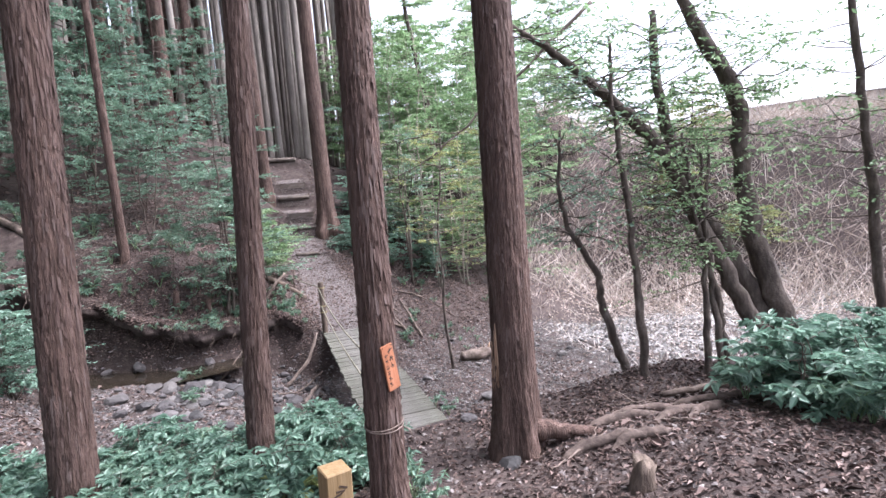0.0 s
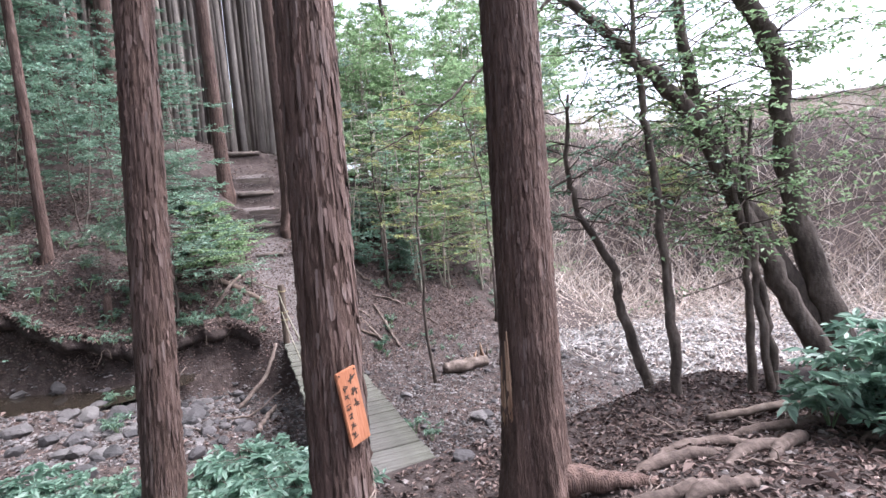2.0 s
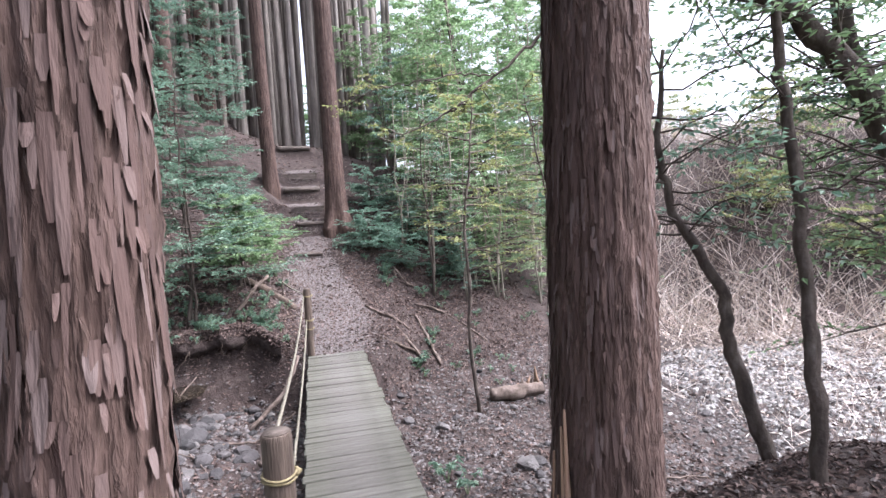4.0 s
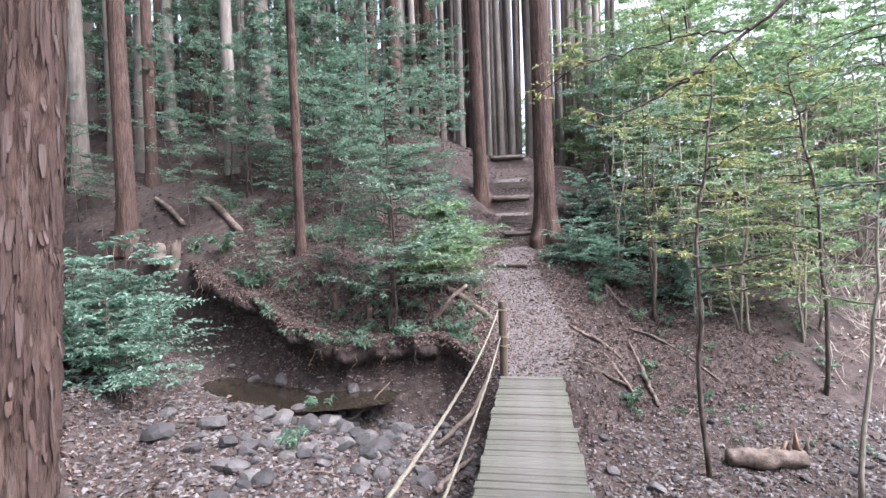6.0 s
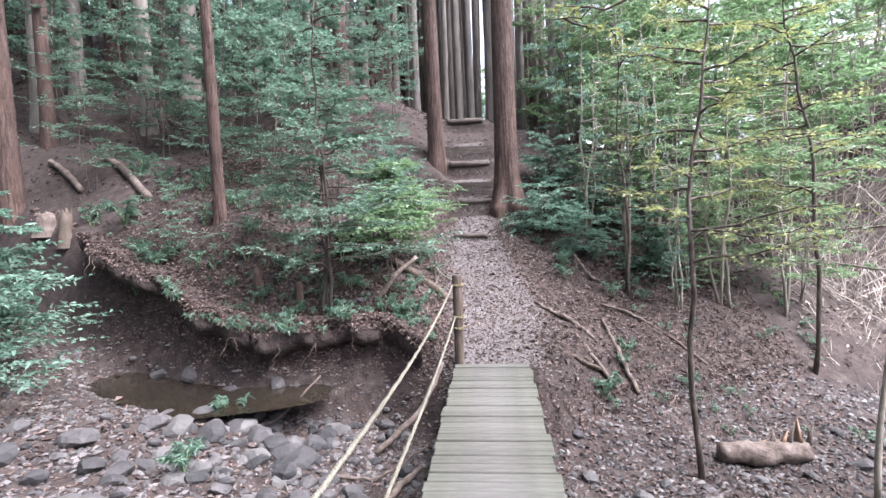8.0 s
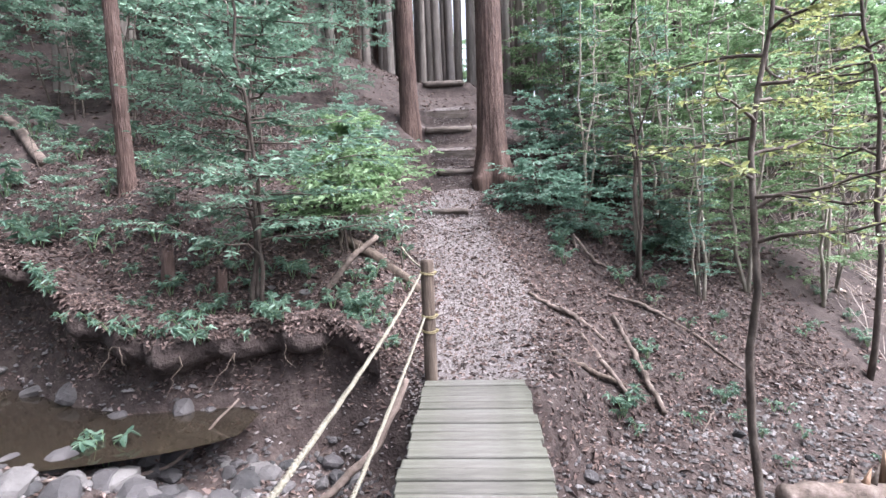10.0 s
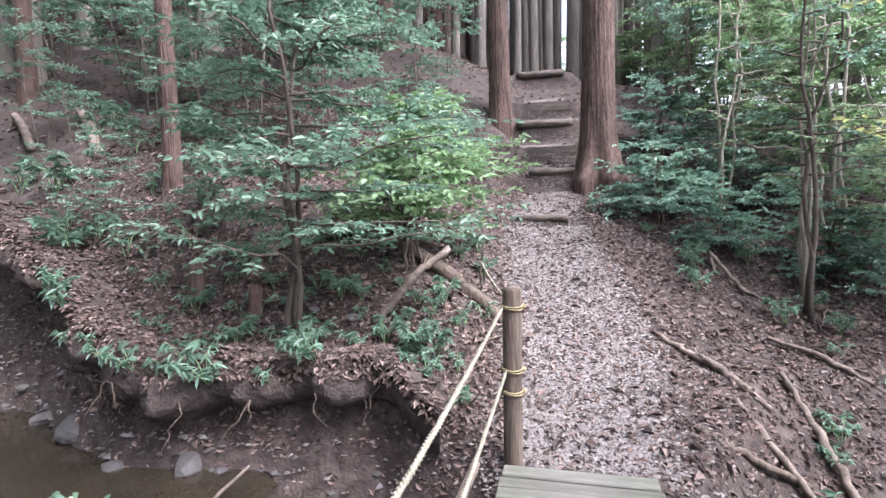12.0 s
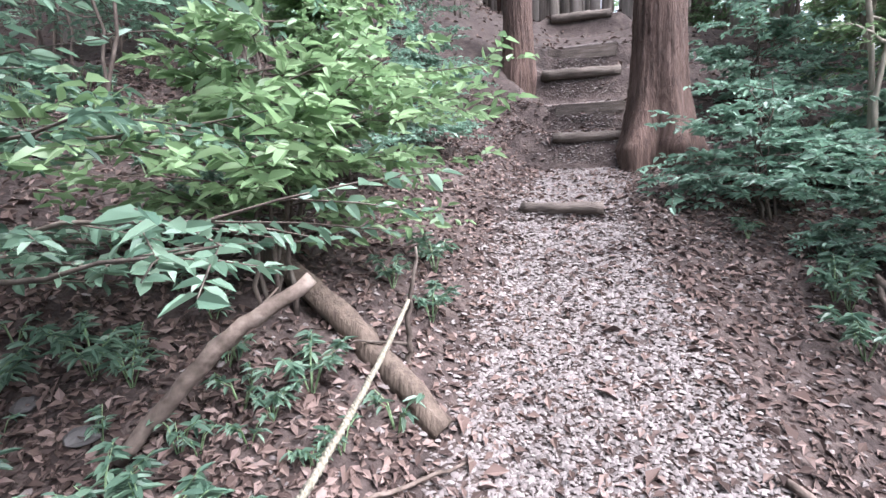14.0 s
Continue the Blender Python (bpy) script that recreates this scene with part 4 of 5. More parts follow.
r = random.Random(9)
for k in range(300):
    x, y = r.gauss(-1.8, 1.0), r.gauss(-5.35, 0.5)
    if x > -0.25 or y < -6.7 or y > -4.4 or x > -0.6 and y < -5.9 or math.hypot(x + 0.9, y + 5.5) < 0.2 or math.hypot(x + 2.1, y + 5.3) < 0.25:
        continue
    if k % 3 == 0:
        clone(shrub, x, y, r.uniform(0, 360), r.uniform(0.75, 1.15))
    elif k % 3 == 1:
        clone(shrub2, x, y, r.uniform(0, 360), r.uniform(0.75, 1.15))
    else:
        clone(lime if k % 11 == 5 else fern2, x, y, r.uniform(0, 360), r.uniform(0.8, 1.3))
for x, y in ((-0.62, -5.05), (-0.4, -5.25), (-0.75, -4.8), (-0.35, -5.0), (-1.1, -4.7), (-2.1, -1.5), (-2.0, -1.7), (1.5, -2.6), (1.35, -2.4), (-2.2, -0.6), (0.05, -6.35), (0.12, -6.55)):
    clone(fern, x, y, r.uniform(0, 360), r.uniform(0.6, 1.0))
for k in range(34):
    clone(fern2 if k % 3 else shrub, r.uniform(3.0, 5.2), r.uniform(-7.6, -6.0), r.uniform(0, 360), r.uniform(0.8, 1.6))
for k in range(110):
    x = r.uniform(-3.4, -0.25)
    y = r.uniform(0.3, 2.4) if k % 3 == 0 else float(bank_line(x)) + r.uniform(0.15, 1.3)
    if land(x, y) > -0.5:
        clone(small if k % 3 else fern2, x, y, r.uniform(0, 360), r.uniform(0.5, 0.9))
for k in range(16):
    i = r.randrange(30, len(lx) - 14)
    x, y, z = (float(q) for q in lip_v[i, r.choice((2, 3, 3, 4))])
    copy_thing(fern2 if k % 4 == 0 else small, pose(x, y, z - 0.01, 25, 0, r.uniform(-60, 60)) @ Matrix.Scale(r.uniform(0.6, 1.2), 4))
for k in range(60):
    x, y = r.uniform(1.2, 5.0), r.uniform(0.2, 4.2)
    clone(small if k % 3 else fern2, x, y, r.uniform(0, 360), r.uniform(0.5, 0.95))
for k in range(40):
    x, y = r.uniform(-6, -2.4), r.uniform(0.8, 3.5)
    clone(small if k % 3 else fern2, x, y, r.uniform(0, 360), r.uniform(0.8, 1.6))


# ---- leaning broadleaf trees and thin stems over the open creek ----
def stem_tree(label, lines, seed, leaf=0.06, twigs=40, material=M_LEAFLIT, name="tree", category="tree", group="", crown_from=0.45, reach=0.9):
    """A tree of one or more crooked stems given by a few turning points and radii, with side twigs and leaves."""
    r = np.random.default_rng(seed)
    ob = thing(name, label, category, group)
    LB, LD, LN, tw = [], [], [], []
    for pts, radii in lines:
        pts = np.array(pts, float)
        t = np.linspace(0, len(pts) - 1, 6 * len(pts))
        fine = np.stack([np.interp(t, range(len(pts)), pts[:, k]) for k in range(3)], 1)
        for _ in range(3):
            fine[1:-1] = (fine[:-2] + 2 * fine[1:-1] + fine[2:]) / 4
        fine[1:-1] += r.normal(0, 0.012, fine[1:-1].shape)
        rad = np.interp(t, np.linspace(0, len(pts) - 1, len(radii)), radii)
        piece("stem", tube_mesh("stem", fine, rad, M_GREYBARK, 12, 0.07, seed), ob)
        n = len(fine)
        for k in range(twigs):
            i = int(n * crown_from + (n * (1 - crown_from) - 1) * r.random())
            p = fine[i]
            a = r.uniform(0, 6.283)
            ln = reach * r.uniform(0.4, 1.2)
            e = p + np.array([math.cos(a) * ln, math.sin(a) * ln, ln * r.uniform(-0.3, 0.5)])
            br = wander(p, e, 6, 0.04 * ln, r)
            tw.append(tube(br, np.linspace(0.009, 0.002, 6), 4, False))
            for w in range(5):
                q = br[2 + w % 4]
                a2 = a + r.normal(0, 0.9)
                e2 = q + np.array([math.cos(a2), math.sin(a2), r.uniform(-0.5, 0.3)]) * ln * r.uniform(0.25, 0.5)
                b, d, nn = spray_leaves(r, q, e2, 7, leaf)
                tw.append(tube([q, e2], [0.003, 0.001], 3, False))
                LB.append(b), LD.append(d), LN.append(nn)
    LB, LD, LN = np.concatenate(LB), np.concatenate(LD), np.concatenate(LN)
    sz = leaf * r.uniform(0.6, 1.2, len(LB))
    v, f = merge(tw)
    tagged(piece("twig", mesh_from("twig", v, f, M_GREYBARK), ob), kind="stuff")
    piece("crown", leaf_mesh("crown", LB, LD, LN, sz, sz * 0.48, material, False), ob)
    return ob


def g(x, y, up=0.0):
    return (x, y, float(land(x, y)) + up)


stem_tree("dark crooked tree leaning over the dry creek", [([g(4.85, -5.35, -0.2), (4.53, -5.19, 0.49), (4.12, -4.98, 1.5), (3.68, -4.74, 2.68), (3.25, -4.56, 3.17), (2.81, -4.37, 3.67), (2.2, -4.1, 4.2)], [0.115, 0.1, 0.09, 0.075, 0.065, 0.05, 0.03])], 61, 0.07, 62)
stem_tree("mossy forked tree rising from the creek bank", [([g(5.18, -5.16, -0.2), (5.12, -5.08, 0.44), (4.88, -4.92, 1.43), (4.83, -4.83, 2.34), (4.88, -4.8, 3.06), (4.77, -4.73, 3.43), (4.47, -4.58, 4.06), (4.21, -4.44, 4.81)], [0.16, 0.14, 0.12, 0.1, 0.095, 0.1, 0.08, 0.05]),
                                                           ([(5.16, -5.01, 0.17), (4.76, -4.81, 1.01), (4.38, -4.62, 1.84), (4.16, -4.49, 2.54), (4.02, -4.38, 3.35), (4.06, -4.32, 4.33)], [0.12, 0.11, 0.1, 0.08, 0.06, 0.04])], 62, 0.075, 50, M_LEAFLIT)
stem_tree("thin dark stem beside the creek", [([g(3.18, -4.93, -0.1), (3.19, -4.87, 0.8), (3.19, -4.81, 1.58), (3.17, -4.74, 2.42), (3.13, -4.68, 2.97), (3.17, -4.62, 3.91)], [0.05, 0.045, 0.038, 0.035, 0.03, 0.015])], 63, 0.062, 30, M_LEAF, group="creek stems")
stem_tree("curved thin stem bowing over the creek", [([g(3.36, -4.43, -0.1), (3.12, -4.32, 0.61), (3.07, -4.26, 1.17), (2.78, -4.12, 1.74), (2.72, -4.06, 2.24), (2.82, -4.04, 2.96)], [0.06, 0.05, 0.042, 0.034, 0.025, 0.014])], 64, 0.062, 30, M_LEAF, group="creek stems")
for k, line in enumerate(([g(3.89, -5.13, -0.1), (3.94, -5.09, 0.62), (4.01, -5.05, 1.51), (4.04, -4.99, 2.6)], [g(4.06, -5.18, -0.1), (4.03, -5.1, 0.94), (4.02, -5.04, 1.62), (4.15, -5.01, 2.61)],
                          [g(4.11, -5.21, -0.1), (4.1, -5.14, 0.6), (4.03, -5.07, 1.22), (3.89, -4.98, 1.91), (3.88, -4.91, 2.75)])):
    stem_tree("slender dark stem in a clump by the creek", [(line, [0.042, 0.035, 0.028, 0.012])], 65 + k, 0.06, 18, M_LEAFLIT, group="creek stems")
for k, (x, y) in enumerate(((6.1, -5.6), (6.9, -5.9), (6.6, -6.4))):
    stem_tree("straight pale tree at the edge of the clearing", [([g(x, y, -0.1), (x, y + 0.1, 1.8), (x - 0.1, y + 0.2, 3.6), (x - 0.1, y + 0.3, 6.5)], [0.06, 0.055, 0.045, 0.02])], 71 + k, 0.075, 44, M_LEAFLIT, group="clearing trees", crown_from=0.3, reach=1.2)
stem_tree("pale birch-like leaning trunk up the slope", [([g(6.2, 9.0, -0.2), (5.8, 9.2, 3.5), (5.2, 9.5, 7.5), (4.8, 9.7, 11)], [0.14, 0.12, 0.09, 0.05])], 81, 0.1, 40)
stem_tree("long drooping bare branch reaching over the creek", [([(4.2, -2.9, 5.0), (2.59, -2.52, 3.61), (2.13, -2.5, 3.24), (1.62, -2.47, 2.85), (1.21, -2.45, 2.66), (0.81, -2.43, 2.61)], [0.03, 0.017, 0.014, 0.011, 0.007, 0.003]),
                                                                  ([(2.08, -2.49, 3.2), (1.74, -2.47, 3.22), (1.34, -2.45, 3.17), (0.64, -2.41, 3.01)], [0.009, 0.008, 0.006, 0.003])], 82, 0.05, 7, M_LEAFY, "fallen_branch", "branch", reach=0.4)

# ---- dry brush on the far side of the clearing ----
r = np.random.default_rng(12)
n = 60000
bx, by = r.uniform(4, 34, n), r.uniform(-14, 22, n)
u = (bx + 0.56) * 0.74 + (by + 8.9) * 0.67
k = (u > 13.5) & (u < 25) & (bx - 0.35 * by > 3.5)
bx, by = bx[k], by[k]
n = len(bx)
sz = r.uniform(0.6, 1.7, n)
d = np.stack([r.normal(0, 0.65, n), r.normal(0, 0.65, n), r.uniform(0.25, 1, n)], 1)
base = np.stack([bx, by, land(bx, by) - 0.02], 1)
tagged(new("dry_brush", leaf_mesh("dry_brush", base, d, r.normal(0, 1, (n, 3)), sz, r.uniform(0.009, 0.02, n), M_STRAW, True, 0.0)), "tangle of pale dry stalks on the far bank", "brush", kind="stuff")
x, y = r.uniform(5, 12, 2500), r.uniform(-5, 6, 2500)
k = land(x, y) < 0.2
x, y = x[k], y[k]
n = len(x)
base = np.stack([x, y, land(x, y) - 0.02], 1)
tagged(new("dry_grass", leaf_mesh("dry_grass", base, np.stack([r.normal(0, 0.6, n), r.normal(0, 0.6, n), r.uniform(0.2, 0.9, n)], 1), r.normal(0, 1, (n, 3)), r.uniform(0.2, 0.7, n), 0.008, M_STRAW, True, 0.0)),
       "thin dry grass along the open creek bed", "grass", kind="stuff")
# Litter in the straw colour, which has the sunlight painted in.
litter("leaf_litter", "pale dry leaves in the open creek bed, coloured as sunlit", 14000, (5, 14, -5, 7), 0.07, M_STRAW, rng, lambda x, y, r: (land(x, y) < 0.0) & (r.random(len(x)) < smooth(5, 8, x)), 0.3)
tuft = sapling("bush", "low olive bush on the far bank", 1.5, 1.0, 0.09, 83, M_LEAFY, stems=5, tiers=8, twigs=7, per_twig=8, low=0.1, stem_r=0.012, fine=False, category="bush", group="far bank bushes")
place(tuft, 13.0, 2.0)
rr = random.Random(3)
for k in range(26):
    x, y = rr.uniform(8, 26), rr.uniform(-9, 16)
    uu = (x + 0.56) * 0.74 + (y + 8.9) * 0.67
    if 13 < uu < 25 and x - 0.35 * y > 3.5:
        clone(tuft, x, y, rr.uniform(0, 360), rr.uniform(0.7, 1.5))

# ---- pale building beyond the clearing ----
house = thing("house", "pale low building seen beyond the clearing", "house", at=(25, 8.5, float(land(25, 8.5)) - 1.4), turn=-48)
for name, size, at in (("wall", (9, 4, 2.6), (0, 0, 1.3)),):
    bm = bmesh.new()
    bmesh.ops.create_cube(bm, size=1)
    bmesh.ops.scale(bm, vec=size, verts=bm.verts)
    bmesh.ops.translate(bm, vec=at, verts=bm.verts)
    part(name, bm, mat("pale_siding", [(0.3, (0.6, 0.58, 0.55)), (0.7, (0.75, 0.73, 0.7))], (1, 1, 8), 4, 0.8, 0.1, 20), house)
bm = bmesh.new()
for v in ((-4.9, -2.5, 2.6), (4.9, -2.5, 2.6), (4.9, 2.5, 2.6), (-4.9, 2.5, 2.6), (-4.9, 0, 3.9), (4.9, 0, 3.9)):
    bm.verts.new(v)
bm.verts.ensure_lookup_table()
for f in ((0, 1, 5, 4), (2, 3, 4, 5), (0, 4, 3), (1, 2, 5), (3, 2, 1, 0)):
    bm.faces.new([bm.verts[i] for i in f])
part("roof", bm, mat("grey_roof", [(0.3, (0.6, 0.62, 0.65)), (0.7, (0.72, 0.74, 0.77))], (1, 12, 1), 4, 0.6, 0.2, 10), house)
for k in range(3):
    bm = bmesh.new()
    bmesh.ops.create_cube(bm, size=1)
    bmesh.ops.scale(bm, vec=(1.3, 0.08, 1.2), verts=bm.verts)
    bmesh.ops.translate(bm, vec=(-2.8 + 2.8 * k, -2.03, 1.4), verts=bm.verts)
    part("window", bm, mat("blue_window", [(0.3, (0.12, 0.2, 0.3)), (0.7, (0.2, 0.3, 0.42))], (1, 1, 1), 2, 0.15, 0), house)


# ---- sign, stake and cord at the near trees ----
sign = thing("sign_board", "small orange wooden board with black brush writing", "sign", at=(0, 0, 0))
bm = bmesh.new()
bmesh.ops.create_cube(bm, size=1)
bmesh.ops.scale(bm, vec=(0.092, 0.014, 0.28), verts=bm.verts)
bmesh.ops.bevel(bm, geom=bm.edges[:], offset=0.003, segments=2, affect="EDGES")
part("board", bm, M_SIGN, sign)
sr = random.Random(4)


def brush_mark(x, z, s):
    """One unreadable brushed character: a few short strokes."""
    bm = bmesh.new()
    for k in range(5):
        flat = k % 2 == 0
        w, h = (s * sr.uniform(0.5, 0.95), s * 0.13) if flat else (s * 0.13, s * sr.uniform(0.5, 0.95))
        m = pose(x + sr.uniform(-0.25, 0.25) * s, -0.0085, z + sr.uniform(-0.35, 0.35) * s, 0, sr.uniform(-25, 25), 0) @ Matrix.Diagonal((w, 0.002, h, 1))
        bmesh.ops.create_cube(bm, size=1, matrix=m)
    part("writing", bm, M_INK, sign, "black brush writing")


for k in range(3):
    brush_mark(0.016, 0.1 - k * 0.048, 0.032)
for k in range(6):
    brush_mark(-0.022, 0.08 - k * 0.036, 0.022)
for x in (-0.035, 0.035):
    v, f = tube([(x, -0.012, 0.13), (x, 0.004, 0.13)], 0.003, 8)
    piece("nail", mesh_from("nail", v, f, M_INK), sign)
sign.matrix_basis = pose(-0.108, -6.722, 1.215, -2, -7, 30)

tie = thing("cord", "thin cord tied round the cedar trunk", "cord")
a = np.linspace(0, 2 * np.pi, 41)
for k in range(2):
    line = np.stack([np.cos(a) * 0.122 - 0.16, np.sin(a) * 0.122 - 6.61, 0.83 + 0.014 * k + 0.012 * np.sin(a + k)], 1)
    piece("loop", tube_mesh("loop", line, 0.004, M_DEADWOOD, 6), tie)
v, f = tube([(-0.06, -6.7, 0.83), (-0.025, -6.73, 0.81), (-0.015, -6.74, 0.77)], [0.004, 0.005, 0.003], 6)
piece("tail", mesh_from("tail", v, f, M_DEADWOOD), tie)

stake = thing("stake", "square yellow wooden marker stake", "stake", at=(-0.55, -7.72, 0.0), turn=12)
bm = bmesh.new()
bmesh.ops.create_cube(bm, size=1)
bmesh.ops.scale(bm, vec=(0.09, 0.09, 0.75), verts=bm.verts)
bmesh.ops.bevel(bm, geom=bm.edges[:], offset=0.004, segments=1, affect="EDGES")
part("shaft", bm, M_STAKE, stake)
for k in range(2):
    bm = bmesh.new()
    for q in range(3):
        bmesh.ops.create_cube(bm, size=1, matrix=pose(-0.01 + 0.01 * q, -0.0465, 0.3 - 0.06 * k + 0.012 * q, 0, 20 * q - 15, 0) @ Matrix.Diagonal((0.03, 0.002, 0.006, 1)))
    part("writing", bm, M_INK, stake, "faint dark marking")
stake.matrix_basis = pose(-0.59, -7.99, 0.93, 2, 1, 15)

scar = thing("torn_wood", "pale torn sapwood strip on the cedar trunk", "bark")
sr2 = np.random.default_rng(6)
for k in range(7):
    an = radians(162 + 6 * k)
    z0, z1 = 0.35 + sr2.uniform(0, 0.25), 0.95 + sr2.uniform(-0.2, 0.25)
    base = np.array([1.06 + math.cos(an) * 0.188, -5.97 + math.sin(an) * 0.188])
    top = np.array([1.05 + math.cos(an) * 0.168, -5.97 + math.sin(an) * 0.168])
    v, f = tube([(*base, z0), (*(base * 0.5 + top * 0.5 + 0.004), (z0 + z1) / 2), (*top, z1)], [0.006, 0.013, 0.004], 5)
    piece("splinter", mesh_from("splinter", v, f, M_RAWWOOD), scar)

# ---- dead wood ----


def branch(label, pts, radii, seed, sides=10, material=M_DEADWOOD, forks=0, name="fallen_branch", category="branch", group="fallen branches"):
    r = np.random.default_rng(seed)
    ob = thing(name, label, category, group)
    pts = np.array(pts, float)
    t = np.linspace(0, len(pts) - 1, 5 * len(pts))
    fine = np.stack([np.interp(t, range(len(pts)), pts[:, k]) for k in range(3)], 1)
    for _ in range(2):
        fine[1:-1] = (fine[:-2] + 2 * fine[1:-1] + fine[2:]) / 4
    fine[1:-1] += r.normal(0, 0.006, fine[1:-1].shape)
    piece("limb", tube_mesh("limb", fine, np.interp(t, np.linspace(0, len(pts) - 1, len(radii)), radii), material, sides, 0.08, seed), ob)
    for k in range(forks):
        p = fine[int(len(fine) * r.uniform(0.3, 0.9))]
        e = p + np.array([r.normal(0, 0.12), r.normal(0, 0.12), r.uniform(0.03, 0.15)])
        piece("fork", tube_mesh("fork", wander(p, e, 5, 0.01, r), np.linspace(0.008, 0.003, 5), material, 6), ob)
    return ob


branch("thick rotting log lying beside the path", [g(-1.14, 1.74, 0.05), g(-0.62, 1.6, 0.05), g(-0.16, 1.46, 0.03)], [0.055, 0.06, 0.05], 1, 14, M_POST, name="fallen_log", category="log")
branch("pale bare branch propped over a rotting log", [g(-1.02, 0.82, 0.02), (-0.78, 1.0, 0.87), (-0.54, 1.2, 1.08)], [0.026, 0.03, 0.024], 2, 10, M_DEADWOOD, 1)
branch("thin upright stem holding the rope end beside the path", [g(-0.365, 1.63, -0.05), (-0.37, 1.63, 0.8), (-0.34, 1.66, 1.15)], [0.014, 0.012, 0.006], 15, 8, M_GREYBARK, 2)
branch("long bent root-like branch along the path edge", [g(1.0, 1.6, 0.02), g(1.25, 1.42, 0.03), g(1.45, 1.3, 0.03), g(1.66, 1.05, 0.02)], [0.015, 0.026, 0.028, 0.02], 3, 10, M_DEADWOOD, 1)
branch("straight pale stick pointing down the slope", [g(1.84, 1.42, 0.05), g(1.95, 1.0, 0.04), g(2.03, 0.5, 0.04)], [0.018, 0.03, 0.024], 4)
branch("grey stick lying beside another on the slope", [g(1.42, 1.0, 0.02), g(1.6, 0.8, 0.03), g(1.8, 0.5, 0.02)], [0.022, 0.026, 0.018], 5)
branch("short broken stick by the bridge end", [g(1.1, 0.6, 0.02), g(1.4, 0.6, 0.03), g(1.75, 0.7, 0.02)], [0.018, 0.026, 0.02], 6, 10, M_POST)
branch("thin fallen branch across the slope below the path", [g(1.95, 2.0, 0.03), g(2.3, 1.8, 0.05), g(2.7, 1.6, 0.03), g(3.1, 1.3, 0.03)], [0.016, 0.022, 0.018, 0.012], 7, 8, M_DEADWOOD, 2)
branch("curled root at the bush foot", [g(1.75, 2.75, 0.02), g(1.72, 2.95, 0.14), g(1.9, 2.6, 0.04), g(2.15, 2.55, 0.02)], [0.014, 0.018, 0.02, 0.014], 8)
branch("straight mossy log on the leaf slope", [g(-6.6, 3.6, 0.08), g(-5.7, 2.9, 0.07), g(-4.87, 2.24, 0.05)], [0.06, 0.065, 0.06], 9, 12, name="fallen_log", category="log")
branch("second grey log on the leaf slope", [g(-7.5, 3.35, 0.08), g(-6.9, 3.0, 0.07), g(-6.31, 2.61, 0.05)], [0.05, 0.055, 0.05], 10, 12, name="fallen_log", category="log")
branch("leaning broken pole against the bridge", [g(-0.75, -0.6, 0.0), (-0.3, -0.35, -0.35), (-0.12, -0.1, 0.05)], [0.03, 0.03, 0.024], 11)
branch("thin dead stick across the creek bed", [g(-2.3, -1.0, 0.02), (-1.8, -0.55, -0.45), (-1.4, -0.2, -0.05)], [0.012, 0.014, 0.008], 12, 8)
branch("thin stick leaning by the creek post", [g(-1.0, -1.4, 0.02), (-0.55, -1.3, -0.6), (-0.15, -1.2, -0.35)], [0.014, 0.013, 0.01], 13, 8)
branch("grey board-like stick beside the bridge", [g(-0.5, -1.9, 0.03), g(-0.35, -1.4, 0.05), g(-0.25, -1.0, 0.05)], [0.03, 0.03, 0.025], 14, 8)
for k, (x, y) in enumerate(((-2.5, 0.12), (-1.75, 0.22))):
    branch("exposed pale root along the bank lip", [g(x - 0.2, y + 0.12, 0.03), g(x, y + 0.06, 0.03), g(x + 0.18, y, 0.04), g(x + 0.3, y - 0.06, 0.05)], [0.012, 0.02, 0.018, 0.006], 20 + k, 8, M_DEADWOOD, 3, "root", "root", "bank roots")
for k in range(9):
    x, y = 1.5 + 0.22 * k + rnd.uniform(-0.1, 0.1), -6.45 + rnd.uniform(-0.25, 0.4)
    an = rnd.uniform(-0.7, 0.5)
    ln = rnd.uniform(0.5, 1.0)
    c, s = math.cos(an) * ln / 2, math.sin(an) * ln / 2
    branch("gnarled surface root across the trail side", [g(x - c, y - s, -0.02), g(x - c / 3, y - s / 3 + 0.05, 0.02), g(x + c / 3, y + s / 3 - 0.04, 0.03), g(x + c, y + s, -0.02)], [0.022, 0.046, 0.038, 0.014], 30 + k, 12, M_ROOT, 0, "root", "root", "surface roots")
branch("long thin dead pole lying by the creek bank", [g(2.9, -5.5, 0.05), g(3.6, -5.75, 0.06), g(4.4, -6.0, 0.05)], [0.03, 0.035, 0.025], 41, 10)
branch("thick buttress root of the stout cedar", [(1.12, -6.05, 0.3), g(1.35, -6.2, 0.06), g(1.62, -6.32, 0.0)], [0.1, 0.06, 0.03], 42, 14, M_BARK, 0, "root", "root", "surface roots")
for k in range(40):
    x, y = rnd.uniform(-5, 4), rnd.uniform(-7.5, 4)
    if not off_deck(np.array([x]), np.array([y]), None)[0] or abs(x - path_x(y)) < 0.6:
        continue
    an, ln = rnd.uniform(0, 6.28), rnd.uniform(0.15, 0.45)
    dx, dy = math.cos(an) * ln, math.sin(an) * ln
    branch("thin dry twig on the forest floor", [g(x - dx, y - dy, 0.015), g(x, y, 0.03), g(x + dx, y + dy, 0.015)], [0.006, 0.009, 0.004], 60 + k, 6, M_DEADWOOD, 1, "twig", "twig", "loose twigs")

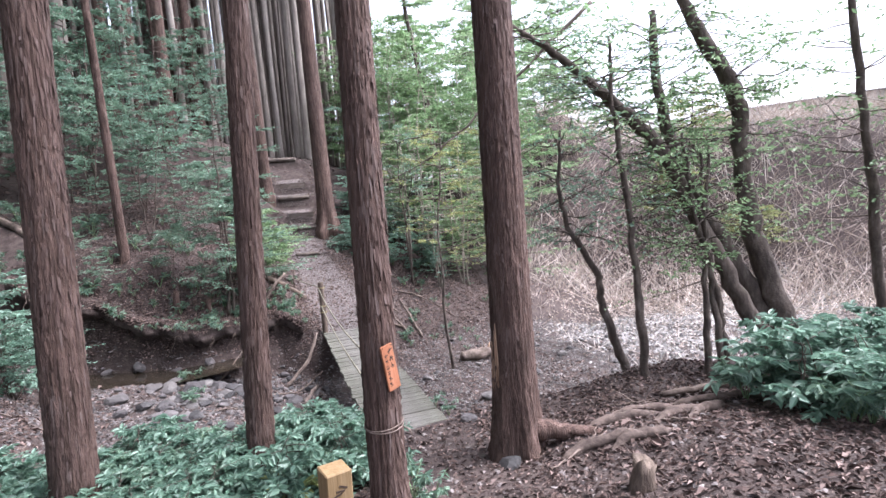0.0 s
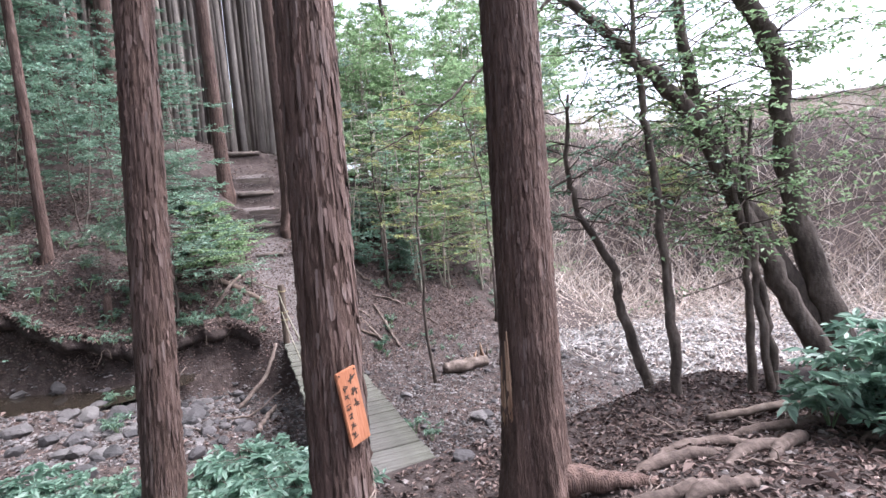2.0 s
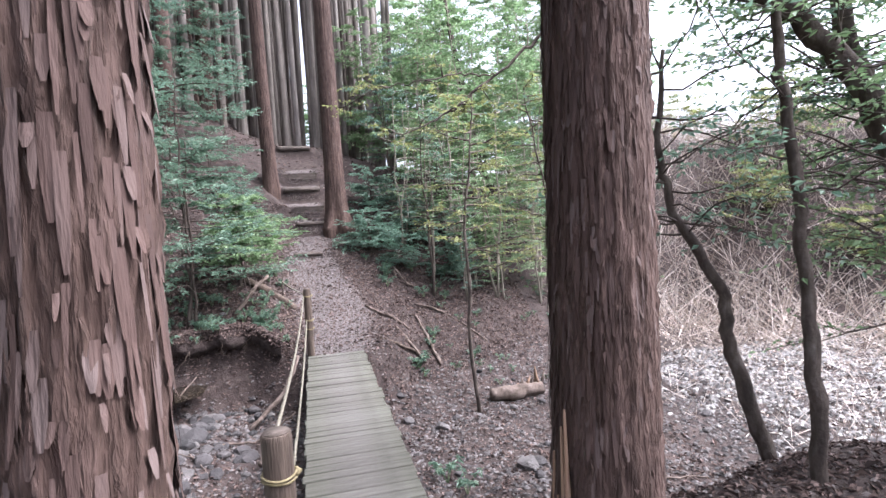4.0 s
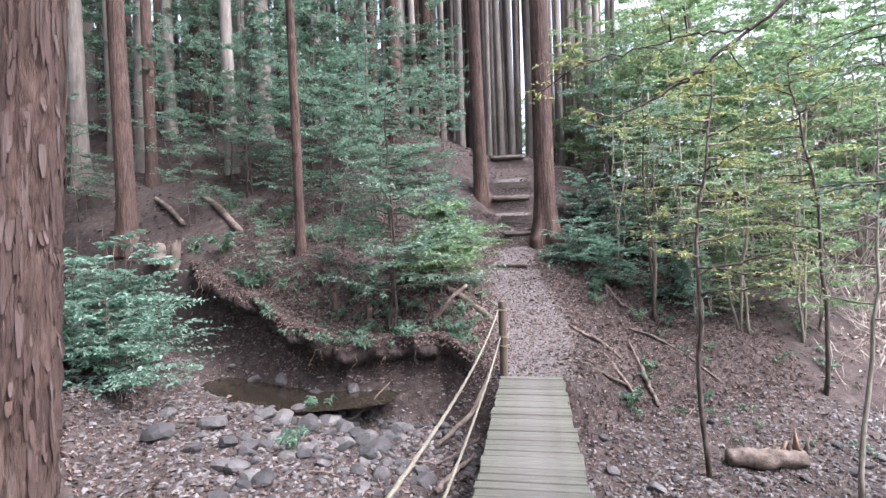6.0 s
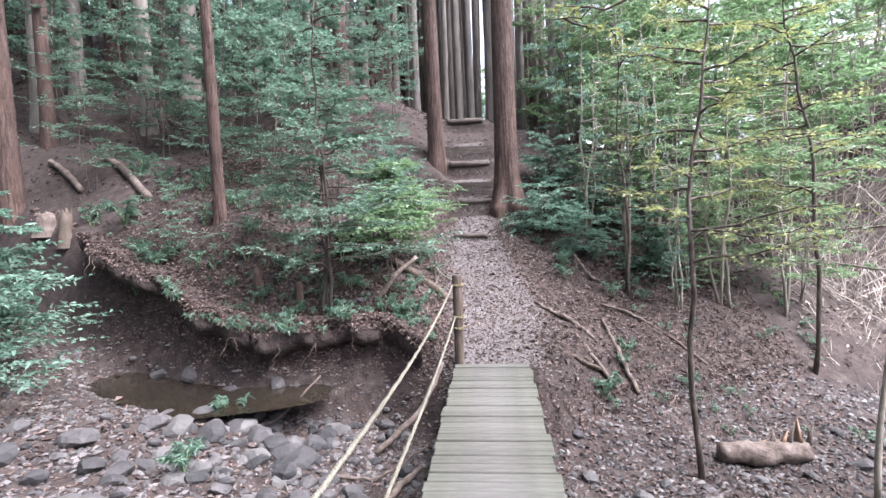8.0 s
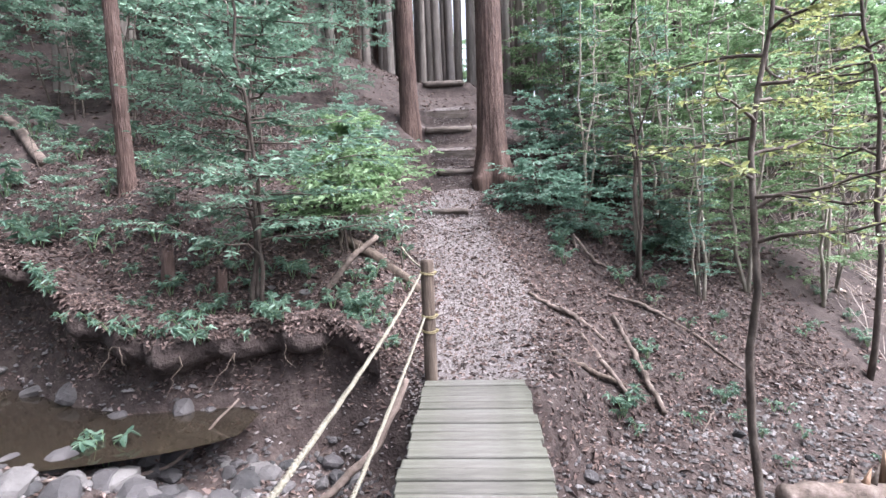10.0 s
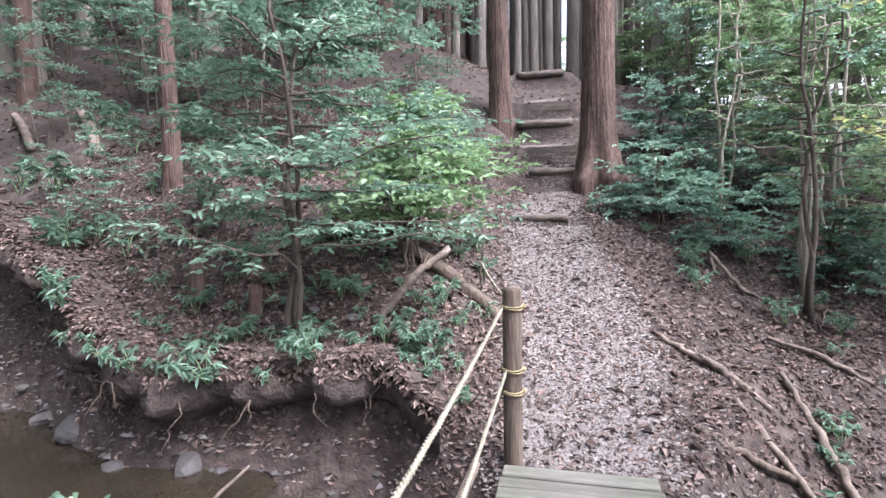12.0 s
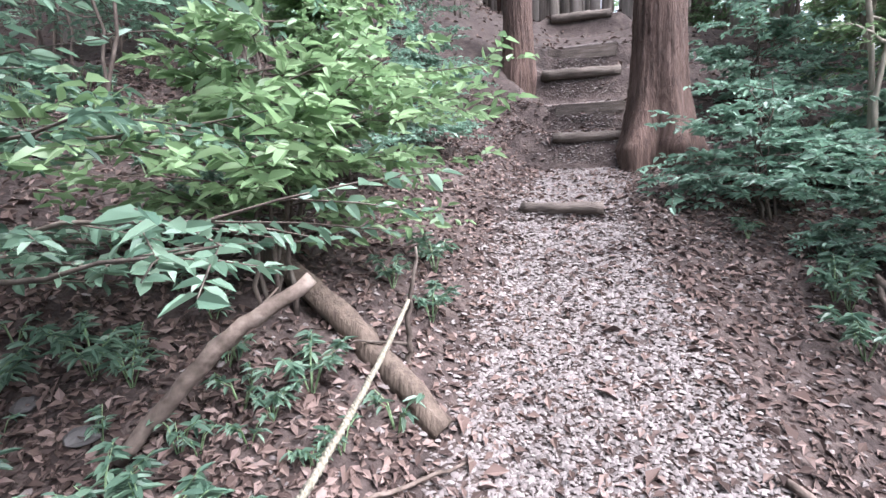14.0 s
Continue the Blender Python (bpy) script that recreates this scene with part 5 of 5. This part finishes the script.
cut = branch("split cut log with torn pale end on the creek bank", [g(2.6, -0.22, 0.1), g(2.95, -0.2, 0.11), g(3.45, -0.15, 0.12)], [0.085, 0.12, 0.1], 51, 18, M_DEADWOOD, 0, "cut_log", "log")
for k in range(8):
    x = 2.95 + 0.07 * k + rnd.uniform(-0.04, 0.04)
    v, f = tube([g(x, -0.18, 0.16), g(x + 0.03 + rnd.uniform(-0.05, 0.08), -0.15, 0.22 + 0.3 * rnd.random() * k / 7)], [0.032, 0.004], 6, True, 0.35, k)
    piece("splinter", mesh_from("splinter", v, f, M_RAWWOOD if k % 3 == 0 else M_DEADWOOD), cut, "torn pale wood splinter")


def stump(label, x, y, h, r0, seed, material=M_DEADWOOD):
    ob = thing("stump", label, "stump", at=g(x, y))
    r = np.random.default_rng(seed)
    sides = 16
    v, f = tube([(0, 0, -0.1), (0, 0, 0.02), (0.01, 0, h * 0.6), (0.02, 0, h)], [r0 * 1.5, r0 * 1.2, r0, r0 * 0.9], sides, False, 0.08, seed)
    v = [list(q) for q in v]
    for k in range(sides):
        v[-1 - k][2] += r.uniform(-0.3, 0.4) * h * 0.5
    v.append((0.01, 0, h * 0.55))
    f += [(len(v) - 1, len(v) - 1 - sides + k, len(v) - 1 - sides + (k + 1) % sides) for k in range(sides)]
    piece("wood", mesh_from("wood", v, f, material), ob)
    return ob


stump("broken reddish stump on the creek bank", -2.5, 0.8, 0.32, 0.055, 3, M_BARK)
stump("low reddish stump among seedlings", -1.98, 0.79, 0.2, 0.05, 7, M_BARK)
stump("jagged grey stump on the shaded slope", -5.8, 1.64, 0.42, 0.09, 4, M_POST)
stump("pale split stump on the shaded slope", -6.3, 1.85, 0.25, 0.12, 6)
stump("dark rotten stump beside the trail", 1.32, -7.15, 0.16, 0.07, 5, M_POST)


# ---- creek ----
def rock(label, x, y, size, seed, flat=0.65, group="creek rocks", material=M_ROCK):
    r = np.random.default_rng(seed)
    bm = bmesh.new()
    bmesh.ops.create_icosphere(bm, subdivisions=2, radius=size)
    cuts = [(Vector(r.normal(0, 1, 3)).normalized(), r.uniform(0.55, 0.85) * size) for _ in range(7)]
    for v in bm.verts:
        for n, dist in cuts:
            over = v.co.dot(n) - dist
            if over > 0:
                v.co -= n * over * 0.85
        v.co.z *= flat
        v.co *= 1 + r.normal(0, 0.02)
    me = bpy.data.meshes.new("rock")
    bm.to_mesh(me)
    bm.free()
    me.materials.append(material)
    ob = tagged(new("rock", me), label, "rock", group)
    ob.matrix_basis = pose(x, y, float(land(x, y)) + size * flat * 0.35, r.uniform(-15, 15), r.uniform(-15, 15), r.uniform(0, 360))
    return ob


shapes = [rock("rounded grey rock in the creek bed", -2.0 + 0.15 * k, -0.75 - 0.1 * k, 0.1 + 0.012 * k, 200 + k) for k in range(6)]
big = [(-3.3, -2.0, 1.5), (-2.4, -0.75, 1.4), (-1.95, -0.8, 1.3), (-1.75, -0.95, 1.1), (-2.6, -1.9, 1.0), (-3.0, -1.55, 1.0), (-3.5, -1.6, 0.8), (-2.2, -2.4, 1.0), (-1.5, -2.7, 1.0), (-1.25, -3.2, 1.1), (-2.0, -3.0, 0.9)]
rk = random.Random(21)
for x, y, s in big:
    copy_thing(rk.choice(shapes), pose(x, y, float(land(x, y)) + 0.03, rk.uniform(-20, 20), rk.uniform(-20, 20), rk.uniform(0, 360)) @ Matrix.Scale(s, 4))
n = 0
while n < 270:
    x, y = rk.gauss(-1.6, 0.75), rk.gauss(-1.3, 0.7)
    if n % 4 == 0:
        x, y = rk.uniform(0.9, 8), rk.uniform(-4, 0.5)
    if land(x, y) > (-0.12 if x < 0 else -0.3) or -0.1 < x < 0.9:
        continue
    s = rk.choice((0.3, 0.35, 0.45, 0.5, 0.6, 0.75, 0.9))
    copy_thing(rk.choice(shapes), pose(x, y, float(land(x, y)) + 0.02 * s, rk.uniform(-25, 25), rk.uniform(-25, 25), rk.uniform(0, 360)) @ Matrix.Scale(s, 4))
    n += 1
for k in range(60):
    x = rk.uniform(-4.2, -0.5)
    y = float(bank_line(x)) - rk.uniform(0.1, 0.5)
    copy_thing(rk.choice(shapes), pose(x, y, float(land(x, y)) + 0.01, rk.uniform(-30, 30), rk.uniform(-30, 30), rk.uniform(0, 360)) @ Matrix.Scale(rk.choice((0.25, 0.35, 0.45, 0.6, 0.8)), 4))
rock("flat pale stone beside the stout cedar", 0.86, -6.2, 0.11, 301, 0.4, "trail stones")
rock("pale stone at the bridge start", 0.95, -5.05, 0.09, 302, 0.5, "trail stones")
for k, (x, y) in enumerate(((-1.55, 0.9), (-2.6, 0.9), (-1.9, 1.6), (-1.2, 0.85))):
    rock("flat grey stone half sunk in leaves", x, y, 0.07 + 0.01 * (k % 3), 310 + k, 0.45, "bank stones")

wv, wf = [], []
for k in range(31):
    x = -4.9 + 0.12 * k
    yc, half = float(bank_line(x)) - 0.4, 0.62 * math.sin(math.pi * (k + 0.5) / 31) ** 0.4
    wv += [(x, yc - half, -0.22), (x, yc + half, -0.22)]
    if k:
        wf.append((2 * k - 2, 2 * k, 2 * k + 1, 2 * k - 1))
tagged(new("water", mesh_from("water", wv, wf, M_WATER)), "still brown water pooled under the creek bank", "water", kind="structure")
